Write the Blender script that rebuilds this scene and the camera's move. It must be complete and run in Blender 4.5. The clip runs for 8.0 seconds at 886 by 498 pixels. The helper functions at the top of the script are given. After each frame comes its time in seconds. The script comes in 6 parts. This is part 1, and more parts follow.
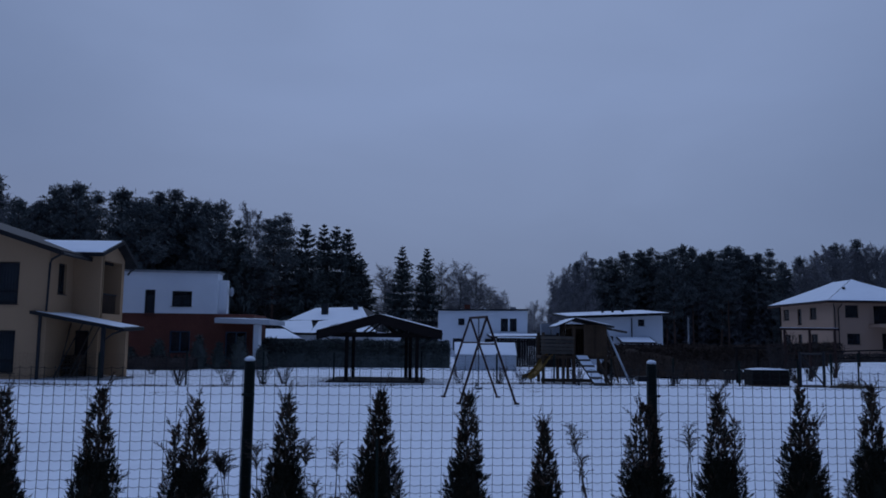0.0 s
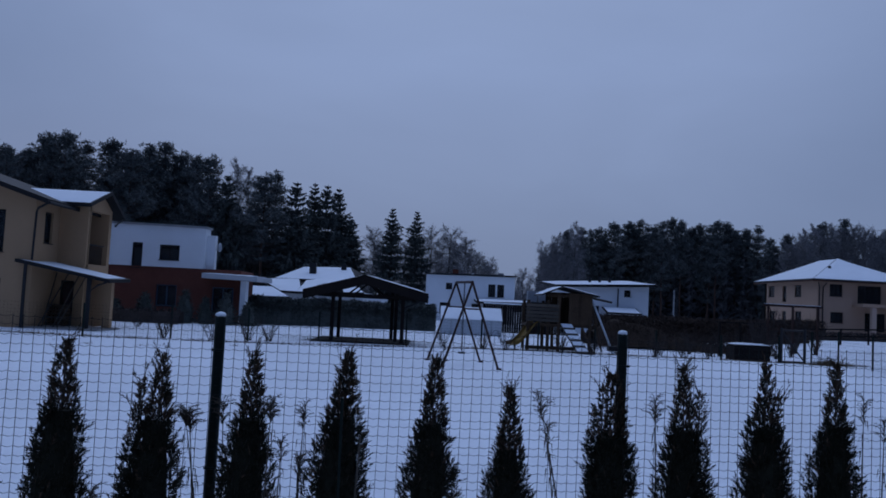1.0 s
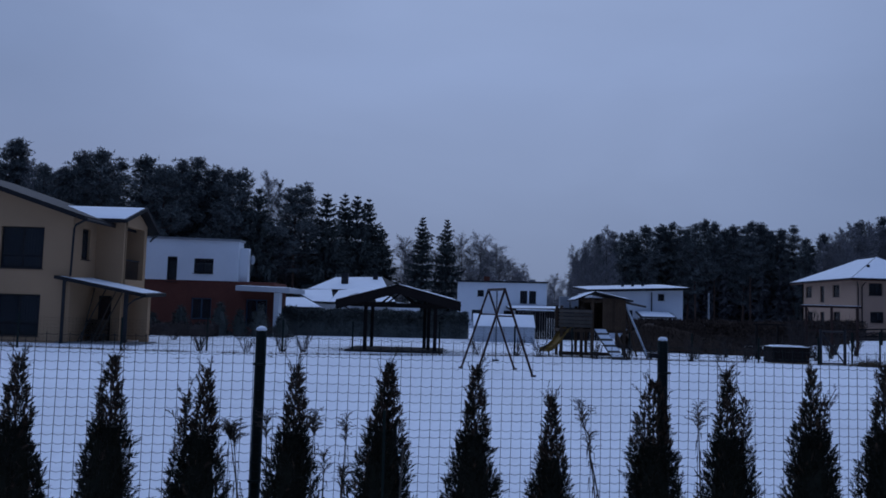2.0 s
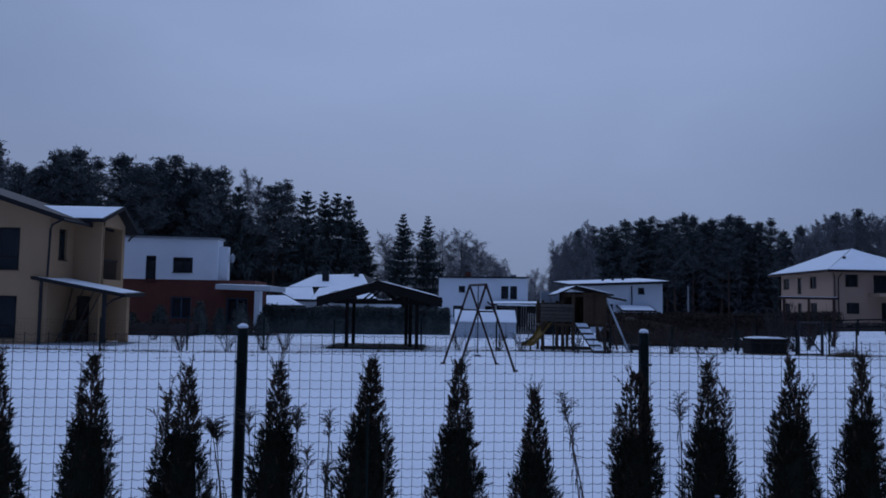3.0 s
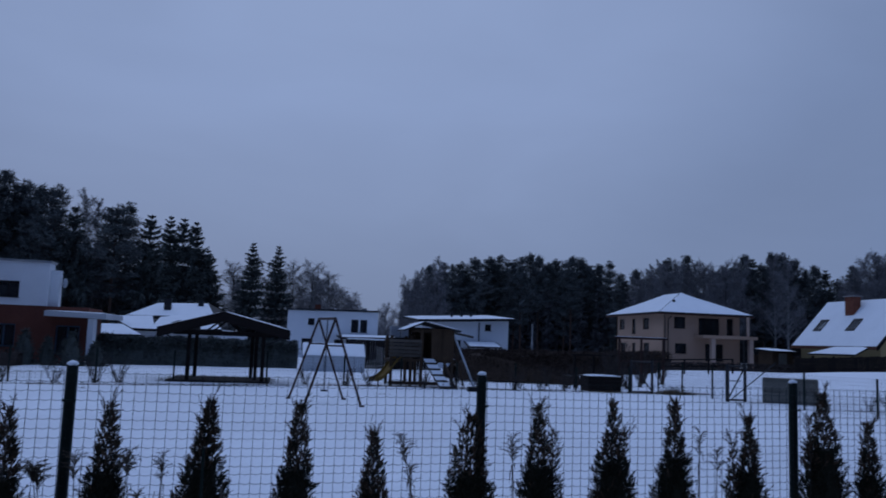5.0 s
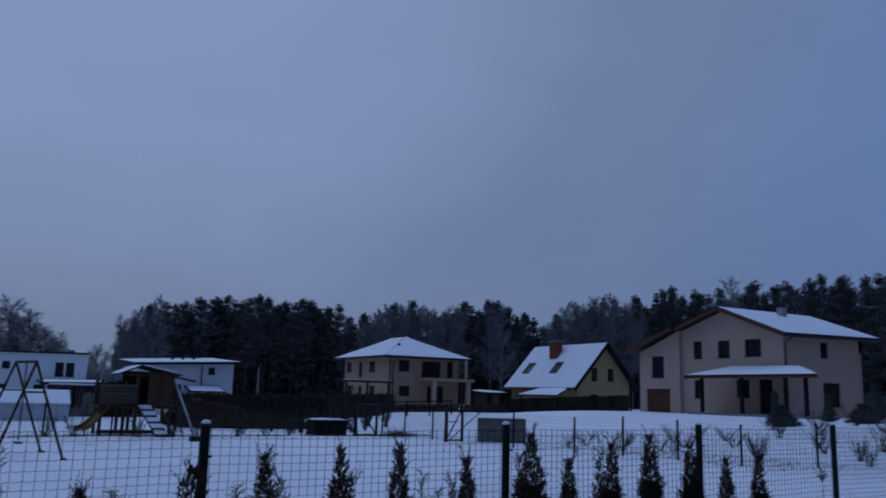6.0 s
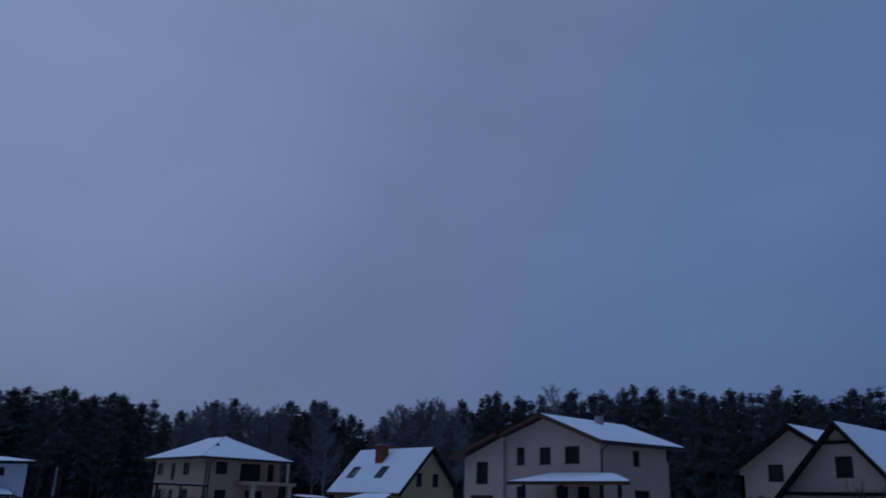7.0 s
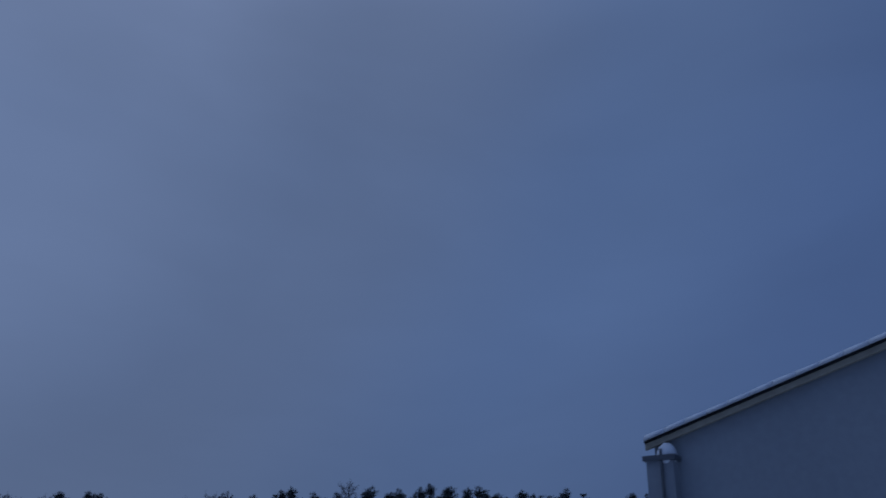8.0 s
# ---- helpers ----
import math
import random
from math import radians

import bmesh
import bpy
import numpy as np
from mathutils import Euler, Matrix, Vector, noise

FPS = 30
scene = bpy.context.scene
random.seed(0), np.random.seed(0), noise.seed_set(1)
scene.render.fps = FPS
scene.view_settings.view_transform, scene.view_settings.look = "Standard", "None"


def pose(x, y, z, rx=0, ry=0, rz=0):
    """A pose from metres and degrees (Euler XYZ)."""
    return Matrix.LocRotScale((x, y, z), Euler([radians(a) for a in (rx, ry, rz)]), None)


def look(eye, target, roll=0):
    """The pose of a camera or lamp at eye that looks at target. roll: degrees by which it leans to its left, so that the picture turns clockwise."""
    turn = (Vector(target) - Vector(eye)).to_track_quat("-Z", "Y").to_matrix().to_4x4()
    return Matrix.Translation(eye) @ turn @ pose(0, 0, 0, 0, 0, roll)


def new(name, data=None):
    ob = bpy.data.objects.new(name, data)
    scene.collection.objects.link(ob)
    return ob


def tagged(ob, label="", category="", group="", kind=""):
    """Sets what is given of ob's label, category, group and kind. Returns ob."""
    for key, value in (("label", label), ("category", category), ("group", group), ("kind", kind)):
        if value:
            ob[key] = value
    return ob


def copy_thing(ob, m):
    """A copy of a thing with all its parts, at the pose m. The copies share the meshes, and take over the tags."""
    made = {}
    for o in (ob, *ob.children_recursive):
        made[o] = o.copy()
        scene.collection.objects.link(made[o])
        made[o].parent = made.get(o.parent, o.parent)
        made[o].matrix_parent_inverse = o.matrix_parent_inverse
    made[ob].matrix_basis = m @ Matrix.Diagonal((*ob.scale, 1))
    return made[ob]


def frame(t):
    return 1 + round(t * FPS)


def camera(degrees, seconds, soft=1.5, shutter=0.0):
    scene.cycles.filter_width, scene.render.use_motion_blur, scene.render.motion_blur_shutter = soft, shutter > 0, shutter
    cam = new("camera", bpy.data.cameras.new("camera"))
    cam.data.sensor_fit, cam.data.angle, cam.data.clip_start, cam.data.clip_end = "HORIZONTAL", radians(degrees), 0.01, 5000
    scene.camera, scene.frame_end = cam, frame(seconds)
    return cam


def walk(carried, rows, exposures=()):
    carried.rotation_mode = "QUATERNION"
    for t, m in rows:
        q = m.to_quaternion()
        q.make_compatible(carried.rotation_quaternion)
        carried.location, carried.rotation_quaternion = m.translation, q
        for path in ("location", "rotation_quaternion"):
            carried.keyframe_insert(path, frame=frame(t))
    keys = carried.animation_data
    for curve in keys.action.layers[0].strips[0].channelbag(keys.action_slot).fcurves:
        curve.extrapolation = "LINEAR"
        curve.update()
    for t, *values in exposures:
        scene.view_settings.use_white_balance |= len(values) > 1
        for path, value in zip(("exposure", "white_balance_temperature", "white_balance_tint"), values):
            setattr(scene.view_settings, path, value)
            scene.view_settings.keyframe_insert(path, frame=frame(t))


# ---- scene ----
cam = camera(56.78, 8.0, soft=1.7, shutter=0.2)
# seconds, place, yaw, pitch, roll: a person stands in a garden and turns to the right
PATH = [
    (0.0, -0.040, 0.025, 1.824, -0.63, 6.26, -0.70),
    (0.5, 0.012, 0.020, 1.825, -1.78, 4.94, -2.56),
    (1.0, 0.035, 0.042, 1.824, -1.48, 3.77, -2.83),
    (1.5, 0.016, 0.043, 1.835, 0.03, 3.19, -1.80),
    (1.7, 0.006, 0.039, 1.838, 0.75, 3.61, -1.69),
    (2.8, 0.001, 0.027, 1.829, 0.13, 4.60, -1.36),
    (3.0, -0.000, 0.032, 1.830, -0.57, 3.98, -0.97),
    (3.5, 0.007, 0.050, 1.830, -2.24, 2.93, -0.72),
    (4.0, 0.015, 0.050, 1.834, -4.35, 2.93, -0.92),
    (4.2, 0.020, 0.053, 1.839, -5.28, 3.44, -1.19),
    (5.3, 0.018, -0.081, 1.876, -15.80, 7.71, -2.03),
    (5.5, 0.013, -0.078, 1.878, -20.13, 8.38, -1.78),
    (6.0, 0.003, -0.051, 1.881, -29.74, 10.15, -1.52),
    (6.5, -0.018, -0.057, 1.894, -35.04, 13.65, -2.05),
    (7.0, -0.100, 0.020, 1.871, -41.79, 17.47, -1.80),
    (7.5, -0.031, 0.017, 1.849, -49.23, 20.93, -1.69),
    (8.0, 0.037, -0.120, 1.894, -55.53, 24.30, -1.36),
]
walk(cam, [(t, pose(x, y, z, 90 + p, r, yaw)) for t, x, y, z, yaw, p, r in PATH],
     exposures=((0.0, -0.26, 6400, 10), (0.5, -0.20, 6430, 10), (1.0, -0.10, 6460, 10), (1.6, 0.0, 6500, 10), (4.2, 0.0, 6500, 10), (5.5, -0.20, 6350, 10), (6.0, -0.32, 6250, 10), (6.5, -0.40, 6150, 10), (7.0, -0.54, 6100, 10), (7.5, -0.72, 6000, 10), (8.0, -0.88, 5900, 10)))

# ---- sky and light: overcast winter dusk ----
world = bpy.data.worlds.new("dusk_sky")
scene.world = world
world.use_nodes = True
wt = world.node_tree
wt.nodes.clear()


def wnode(kind, **values):
    n = wt.nodes.new(kind)
    for k, v in values.items():
        n.inputs[k].default_value = v
    return n


sky = wt.nodes.new("ShaderNodeTexSky")
sky.sky_type = "NISHITA"
sky.sun_disc = False
sky.sun_elevation = radians(2.0)
sky.sun_rotation = radians(-25.0)
coord = wt.nodes.new("ShaderNodeTexCoord")
# soft cloud sheet: brighter towards the set sun, deeper blue away from it
lean = wt.nodes.new("ShaderNodeVectorMath")
lean.operation = "DOT_PRODUCT"
lean.inputs[1].default_value = Vector((0.04, 0.81, 0.57)).normalized()
wt.links.new(coord.outputs["Generated"], lean.inputs[0])
ramp = wt.nodes.new("ShaderNodeValToRGB")
ramp.color_ramp.interpolation = "EASE"
el = ramp.color_ramp.elements
el[0].position, el[0].color = 0.0, (0.075, 0.130, 0.300, 1)
el[1].position, el[1].color = 1.0, (0.285, 0.375, 0.605, 1)
for p, c in ((0.30, (0.115, 0.188, 0.395, 1)), (0.57, (0.155, 0.240, 0.460, 1)), (0.80, (0.196, 0.270, 0.460, 1)), (0.93, (0.252, 0.335, 0.550, 1))):
    e = el.new(p)
    e.color = c
wt.links.new(lean.outputs["Value"], ramp.inputs[0])
stretch = wt.nodes.new("ShaderNodeMapping")
stretch.inputs["Scale"].default_value = (1.0, 1.0, 2.6)
wt.links.new(coord.outputs["Generated"], stretch.inputs[0])
cloud = wnode("ShaderNodeTexNoise", Scale=2.3, Detail=4.0, Roughness=0.5, Distortion=0.4)
wt.links.new(stretch.outputs[0], cloud.inputs["Vector"])
puff = wnode("ShaderNodeMapRange")
for i, v in zip((1, 2, 3, 4), (0.3, 0.72, 9.4, 10.6)):
    puff.inputs[i].default_value = v
wt.links.new(cloud.outputs[0], puff.inputs[0])
sheet = wt.nodes.new("ShaderNodeVectorMath")
sheet.operation = "SCALE"
wt.links.new(ramp.outputs[0], sheet.inputs[0])
wt.links.new(puff.outputs[0], sheet.inputs["Scale"])
# the low haze over the land is greyer
split = wt.nodes.new("ShaderNodeSeparateXYZ")
wt.links.new(coord.outputs["Generated"], split.inputs[0])
low = wnode("ShaderNodeMapRange")
for i, v in zip((1, 2, 3, 4), (0.0, 0.28, 0.55, 0.0)):
    low.inputs[i].default_value = v
wt.links.new(split.outputs[2], low.inputs[0])
haze = wt.nodes.new("ShaderNodeVectorMath")
haze.operation = "MULTIPLY"
haze.inputs[1].default_value = (0.86, 0.80, 0.72)
wt.links.new(sheet.outputs[0], haze.inputs[0])
veil = wt.nodes.new("ShaderNodeMix")
veil.data_type = "VECTOR"
wt.links.new(low.outputs[0], veil.inputs[0])
wt.links.new(sheet.outputs[0], veil.inputs[4])
wt.links.new(haze.outputs[0], veil.inputs[5])
# an overcast sky is brightest overhead
high = wnode("ShaderNodeMapRange")
high.interpolation_type = "SMOOTHSTEP"
for i, v in zip((1, 2, 3, 4), (0.60, 1.0, 1.0, 3.0)):
    high.inputs[i].default_value = v
wt.links.new(split.outputs[2], high.inputs[0])
dome = wt.nodes.new("ShaderNodeVectorMath")
dome.operation = "SCALE"
wt.links.new(veil.outputs[1], dome.inputs[0])
wt.links.new(high.outputs[0], dome.inputs["Scale"])
grey = wt.nodes.new("ShaderNodeVectorMath")
grey.operation = "MULTIPLY"
grey.inputs[1].default_value = (1.10, 1.0, 0.91)
wt.links.new(dome.outputs[0], grey.inputs[0])
crest = wnode("ShaderNodeMapRange")
for i, v in zip((1, 2, 3, 4), (0.5, 0.85, 0.0, 1.0)):
    crest.inputs[i].default_value = v
wt.links.new(split.outputs[2], crest.inputs[0])
cap = wt.nodes.new("ShaderNodeMix")
cap.data_type = "VECTOR"
wt.links.new(crest.outputs[0], cap.inputs[0])
wt.links.new(dome.outputs[0], cap.inputs[4])
wt.links.new(grey.outputs[0], cap.inputs[5])
both = wt.nodes.new("ShaderNodeVectorMath")
both.operation = "ADD"
thin = wt.nodes.new("ShaderNodeVectorMath")
thin.operation = "SCALE"
thin.inputs["Scale"].default_value = 0.01
wt.links.new(sky.outputs[0], thin.inputs[0])
wt.links.new(cap.outputs[1], both.inputs[0])
wt.links.new(thin.outputs[0], both.inputs[1])
back = wnode("ShaderNodeBackground", Strength=0.1)
wt.links.new(both.outputs[0], back.inputs[0])
wout = wt.nodes.new("ShaderNodeOutputWorld")
wt.links.new(back.outputs[0], wout.inputs[0])

glow = bpy.data.lights.new("sun", "SUN")
glow.energy, glow.angle, glow.color = 0.12, radians(40), (0.62, 0.72, 1.0)
sun = new("sun", glow)
sun.matrix_world = look((-40, 84, 60), (0, 0, 0))


# ---- materials ----
def mat(name, base, rough=0.8, metal=0.0, var=0.25, coarse=1.2, fine=25.0, bump=0.25, tint=None, coat=0.0, per_object=0.0, island=0.0, stretch=(1, 1, 1)):
    """A procedural surface: base colour with stains at a coarse and grain at a fine size, and a fine relief."""
    m = bpy.data.materials.new(name)
    m.use_nodes = True
    nt = m.node_tree
    bsdf = nt.nodes["Principled BSDF"]
    bsdf.inputs["Roughness"].default_value = rough
    bsdf.inputs["Metallic"].default_value = metal
    bsdf.inputs["Coat Weight"].default_value = coat
    bsdf.inputs["Specular IOR Level"].default_value = 0.15 if rough >= 0.5 else 0.5
    co = nt.nodes.new("ShaderNodeTexCoord")
    mp = nt.nodes.new("ShaderNodeMapping")
    mp.inputs["Scale"].default_value = stretch
    nt.links.new(co.outputs["Object"], mp.inputs[0])
    n1 = nt.nodes.new("ShaderNodeTexNoise")
    n1.inputs["Scale"].default_value, n1.inputs["Detail"].default_value = coarse, 5
    n2 = nt.nodes.new("ShaderNodeTexNoise")
    n2.inputs["Scale"].default_value, n2.inputs["Detail"].default_value = fine, 4
    for n in (n1, n2):
        nt.links.new(mp.outputs[0], n.inputs["Vector"])
    r1 = nt.nodes.new("ShaderNodeMapRange")
    r1.inputs[1].default_value, r1.inputs[2].default_value = 0.3, 0.7
    nt.links.new(n1.outputs[0], r1.inputs[0])
    dark = tuple(c * (1 - var) for c in base)
    mix1 = nt.nodes.new("ShaderNodeMix")
    mix1.data_type = "RGBA"
    mix1.inputs[6].default_value = (*dark, 1)
    mix1.inputs[7].default_value = (*(tint or base), 1)
    nt.links.new(r1.outputs[0], mix1.inputs[0])
    r2 = nt.nodes.new("ShaderNodeMapRange")
    for i, v in zip((1, 2, 3, 4), (0.3, 0.7, 1 - var * 0.6, 1 + var * 0.4)):
        r2.inputs[i].default_value = v
    nt.links.new(n2.outputs[0], r2.inputs[0])
    last = r2.outputs[0]
    for amount, kind, out in ((per_object, "ShaderNodeObjectInfo", "Random"), (island, "ShaderNodeNewGeometry", "Random Per Island")):
        if amount:
            info = nt.nodes.new(kind)
            rr = nt.nodes.new("ShaderNodeMapRange")
            rr.inputs[3].default_value, rr.inputs[4].default_value = 1 - amount, 1 + amount
            nt.links.new(info.outputs[out], rr.inputs[0])
            mul = nt.nodes.new("ShaderNodeMath")
            mul.operation = "MULTIPLY"
            nt.links.new(last, mul.inputs[0])
            nt.links.new(rr.outputs[0], mul.inputs[1])
            last = mul.outputs[0]
    sc = nt.nodes.new("ShaderNodeVectorMath")
    sc.operation = "SCALE"
    nt.links.new(mix1.outputs[2], sc.inputs[0])
    nt.links.new(last, sc.inputs["Scale"])
    nt.links.new(sc.outputs[0], bsdf.inputs["Base Color"])
    if bump:
        bp = nt.nodes.new("ShaderNodeBump")
        bp.inputs["Strength"].default_value, bp.inputs["Distance"].default_value = bump, 0.02
        nt.links.new(n2.outputs[0], bp.inputs["Height"])
        nt.links.new(bp.outputs[0], bsdf.inputs["Normal"])
    return m


ROOF_SNOW = mat("roof_snow", (0.80, 0.83, 0.86), 0.65, var=0.05, coarse=0.8, fine=7, bump=0.3)
FIELD = mat("snowy_field", (0.78, 0.80, 0.83), 0.7, var=0.08, coarse=0.12, fine=3.5, bump=0.5, tint=(0.85, 0.87, 0.9))
PLASTER_TAN = mat("tan_plaster", (0.42, 0.265, 0.150), 0.9, var=0.12, coarse=0.5, fine=30)
PLASTER_PEACH = mat("peach_plaster", (0.45, 0.30, 0.215), 0.9, var=0.12, coarse=0.4, fine=30)
PLASTER_PINK = mat("pale_plaster", (0.52, 0.375, 0.295), 0.9, var=0.10, coarse=0.4, fine=30)
PLASTER_WHITE = mat("white_plaster", (0.74, 0.76, 0.78), 0.85, var=0.10, coarse=0.5, fine=26)
PLASTER_GREY = mat("grey_plaster", (0.50, 0.52, 0.54), 0.85, var=0.12, coarse=0.5, fine=26)
PLASTER_YELLOW = mat("yellow_plaster", (0.37, 0.29, 0.15), 0.9, var=0.12, coarse=0.5, fine=30)
BRICK_RED = mat("red_brown_cladding", (0.15, 0.055, 0.04), 0.85, var=0.25, coarse=0.8, fine=18)
ROOF_DARK = mat("dark_roof_sheet", (0.020, 0.019, 0.020), 0.6, var=0.3, coarse=1.0, fine=20)
FASCIA_BROWN = mat("brown_fascia", (0.12, 0.05, 0.03), 0.7, var=0.25, coarse=1.2, fine=20, stretch=(1, 1, 4))
WOOD_DARK = mat("dark_stained_wood", (0.015, 0.011, 0.010), 0.8, var=0.35, coarse=1.5, fine=24, stretch=(1, 1, 0.3))
WOOD_GREY = mat("weathered_wood", (0.10, 0.085, 0.07), 0.85, var=0.35, coarse=1.5, fine=22, per_object=0.25)
WOOD_BROWN = mat("brown_wood", (0.075, 0.048, 0.03), 0.8, var=0.35, coarse=1.6, fine=22, per_object=0.2)
METAL_DARK = mat("dark_painted_metal", (0.03, 0.03, 0.033), 0.5, var=0.3, coarse=3, fine=30, bump=0.1)
METAL_GREEN = mat("dark_green_coated_steel", (0.007, 0.015, 0.012), 0.55, var=0.25, coarse=6, fine=60, bump=0.08)
WIRE_GREEN = mat("green_coated_wire", (0.012, 0.018, 0.018), 0.55, var=0.2, coarse=8, fine=60, bump=0)
METAL_RUST = mat("brown_painted_steel", (0.05, 0.025, 0.02), 0.6, var=0.35, coarse=3, fine=30, bump=0.15)
METAL_GREY = mat("galvanised_steel", (0.34, 0.35, 0.36), 0.45, 0.7, var=0.2, coarse=3, fine=30, bump=0.1)
RIM_GREY = mat("grey_plastic_rim", (0.13, 0.14, 0.155), 0.5, var=0.2, coarse=3, fine=30, bump=0.05)
PVC_WHITE = mat("white_painted_sheet", (0.30, 0.325, 0.355), 0.5, var=0.08, coarse=1.5, fine=20, bump=0.05)
SHEET_GREY = mat("grey_painted_sheet", (0.33, 0.36, 0.39), 0.5, var=0.08, coarse=1.5, fine=20, bump=0.05)
TRIM_CREAM = mat("cream_trim_board", (0.40, 0.36, 0.28), 0.7, var=0.2, coarse=2, fine=24)
FRAME_DARK = mat("dark_window_frame", (0.02, 0.018, 0.018), 0.5, var=0.2, coarse=4, fine=30, bump=0.05)
CONCRETE = mat("concrete", (0.27, 0.26, 0.25), 0.9, var=0.25, coarse=1.5, fine=22)
BRICK = mat("chimney_brick", (0.20, 0.07, 0.045), 0.9, var=0.3, coarse=3, fine=30)
POLY = mat("polycarbonate_sheet", (0.48, 0.52, 0.56), 0.3, var=0.12, coarse=2, fine=14, bump=0.05)
PLASTIC_YELLOW = mat("yellow_plastic", (0.20, 0.12, 0.03), 0.5, var=0.15, coarse=3, fine=30, bump=0.03)
EARTH = mat("bare_earth", (0.045, 0.030, 0.022), 0.95, var=0.4, coarse=1.2, fine=12, bump=0.6)
GRASS_DRY = mat("dry_grass", (0.14, 0.10, 0.06), 0.9, var=0.3, coarse=2, fine=20, island=0.4, bump=0)
BARK_PINE = mat("pine_bark", (0.10, 0.06, 0.045), 0.9, var=0.4, coarse=1.2, fine=14)
BARK_GREY = mat("grey_bark", (0.085, 0.078, 0.072), 0.9, var=0.35, coarse=1.2, fine=14)
BARK_BIRCH = mat("birch_bark", (0.30, 0.29, 0.28), 0.85, var=0.6, coarse=2.5, fine=12)
TWIG = mat("bare_twigs", (0.055, 0.045, 0.042), 0.9, var=0.3, coarse=1, fine=9, bump=0, island=0.3)
# frost-grey twigs, with distance haze put into the colour as well
TWIG_FROST_HAZE = mat("hazy_frosted_twigs", (0.205, 0.20, 0.208), 0.9, var=0.3, coarse=0.6, fine=6, bump=0, island=0.3)
NEEDLE_PINE = mat("pine_needles", (0.106, 0.118, 0.116), 0.8, var=0.35, coarse=0.5, fine=5, bump=0, island=0.35)
NEEDLE_SPRUCE = mat("spruce_needles", (0.076, 0.087, 0.081), 0.8, var=0.35, coarse=0.6, fine=6, bump=0, island=0.35)
# undergrowth lifted to a pale grey that carries distance haze besides light frost
WOODS = mat("hazy_frosted_undergrowth", (0.10, 0.10, 0.104), 0.9, var=0.35, coarse=0.3, fine=4, bump=0, island=0.35)
THUJA = mat("thuja_leaves", (0.019, 0.019, 0.011), 0.75, var=0.35, coarse=5, fine=40, bump=0, island=0.45)
THUJA_DRY = mat("browned_thuja_tips", (0.075, 0.048, 0.030), 0.8, var=0.35, coarse=5, fine=40, bump=0, island=0.45)
BRUSH = mat("brown_brush", (0.062, 0.043, 0.034), 0.95, var=0.45, coarse=0.8, fine=7, bump=0.6, island=0.4)
WOOD_PALE = mat("pale_weathered_wood", (0.19, 0.18, 0.155), 0.9, var=0.3, coarse=1.5, fine=22, per_object=0.2)
WEED = mat("dry_weed_stalks", (0.075, 0.06, 0.045), 0.9, var=0.3, coarse=5, fine=40, bump=0, island=0.3)
# near-black base: the shade of unlit interiors put into the colour
SHADE_DARK = mat("shade_dark_interior", (0.02, 0.018, 0.018), 0.9, var=0.2, coarse=2, fine=12, bump=0)
CURTAIN = mat("curtain_cloth", (0.55, 0.53, 0.50), 0.9, var=0.2, coarse=2, fine=14, stretch=(1, 1, 0.2))
PAINT_BLUE = mat("blue_grey_shutter", (0.06, 0.10, 0.15), 0.5, var=0.2, coarse=2, fine=14)


def glass(name):
    m = bpy.data.materials.new(name)
    m.use_nodes = True
    b = m.node_tree.nodes["Principled BSDF"]
    b.inputs["Base Color"].default_value = (0.16, 0.175, 0.19, 1)
    b.inputs["Roughness"].default_value = 0.03
    b.inputs["Transmission Weight"].default_value = 0.85
    b.inputs["IOR"].default_value = 1.06
    b.inputs["Specular IOR Level"].default_value = 0.3
    n = m.node_tree.nodes.new("ShaderNodeTexNoise")
    n.inputs["Scale"].default_value = 1.3
    bp = m.node_tree.nodes.new("ShaderNodeBump")
    bp.inputs["Strength"].default_value, bp.inputs["Distance"].default_value = 0.05, 0.02
    m.node_tree.links.new(n.outputs[0], bp.inputs["Height"])
    m.node_tree.links.new(bp.outputs[0], b.inputs["Normal"])
    return m


GLASS = glass("window_glass")


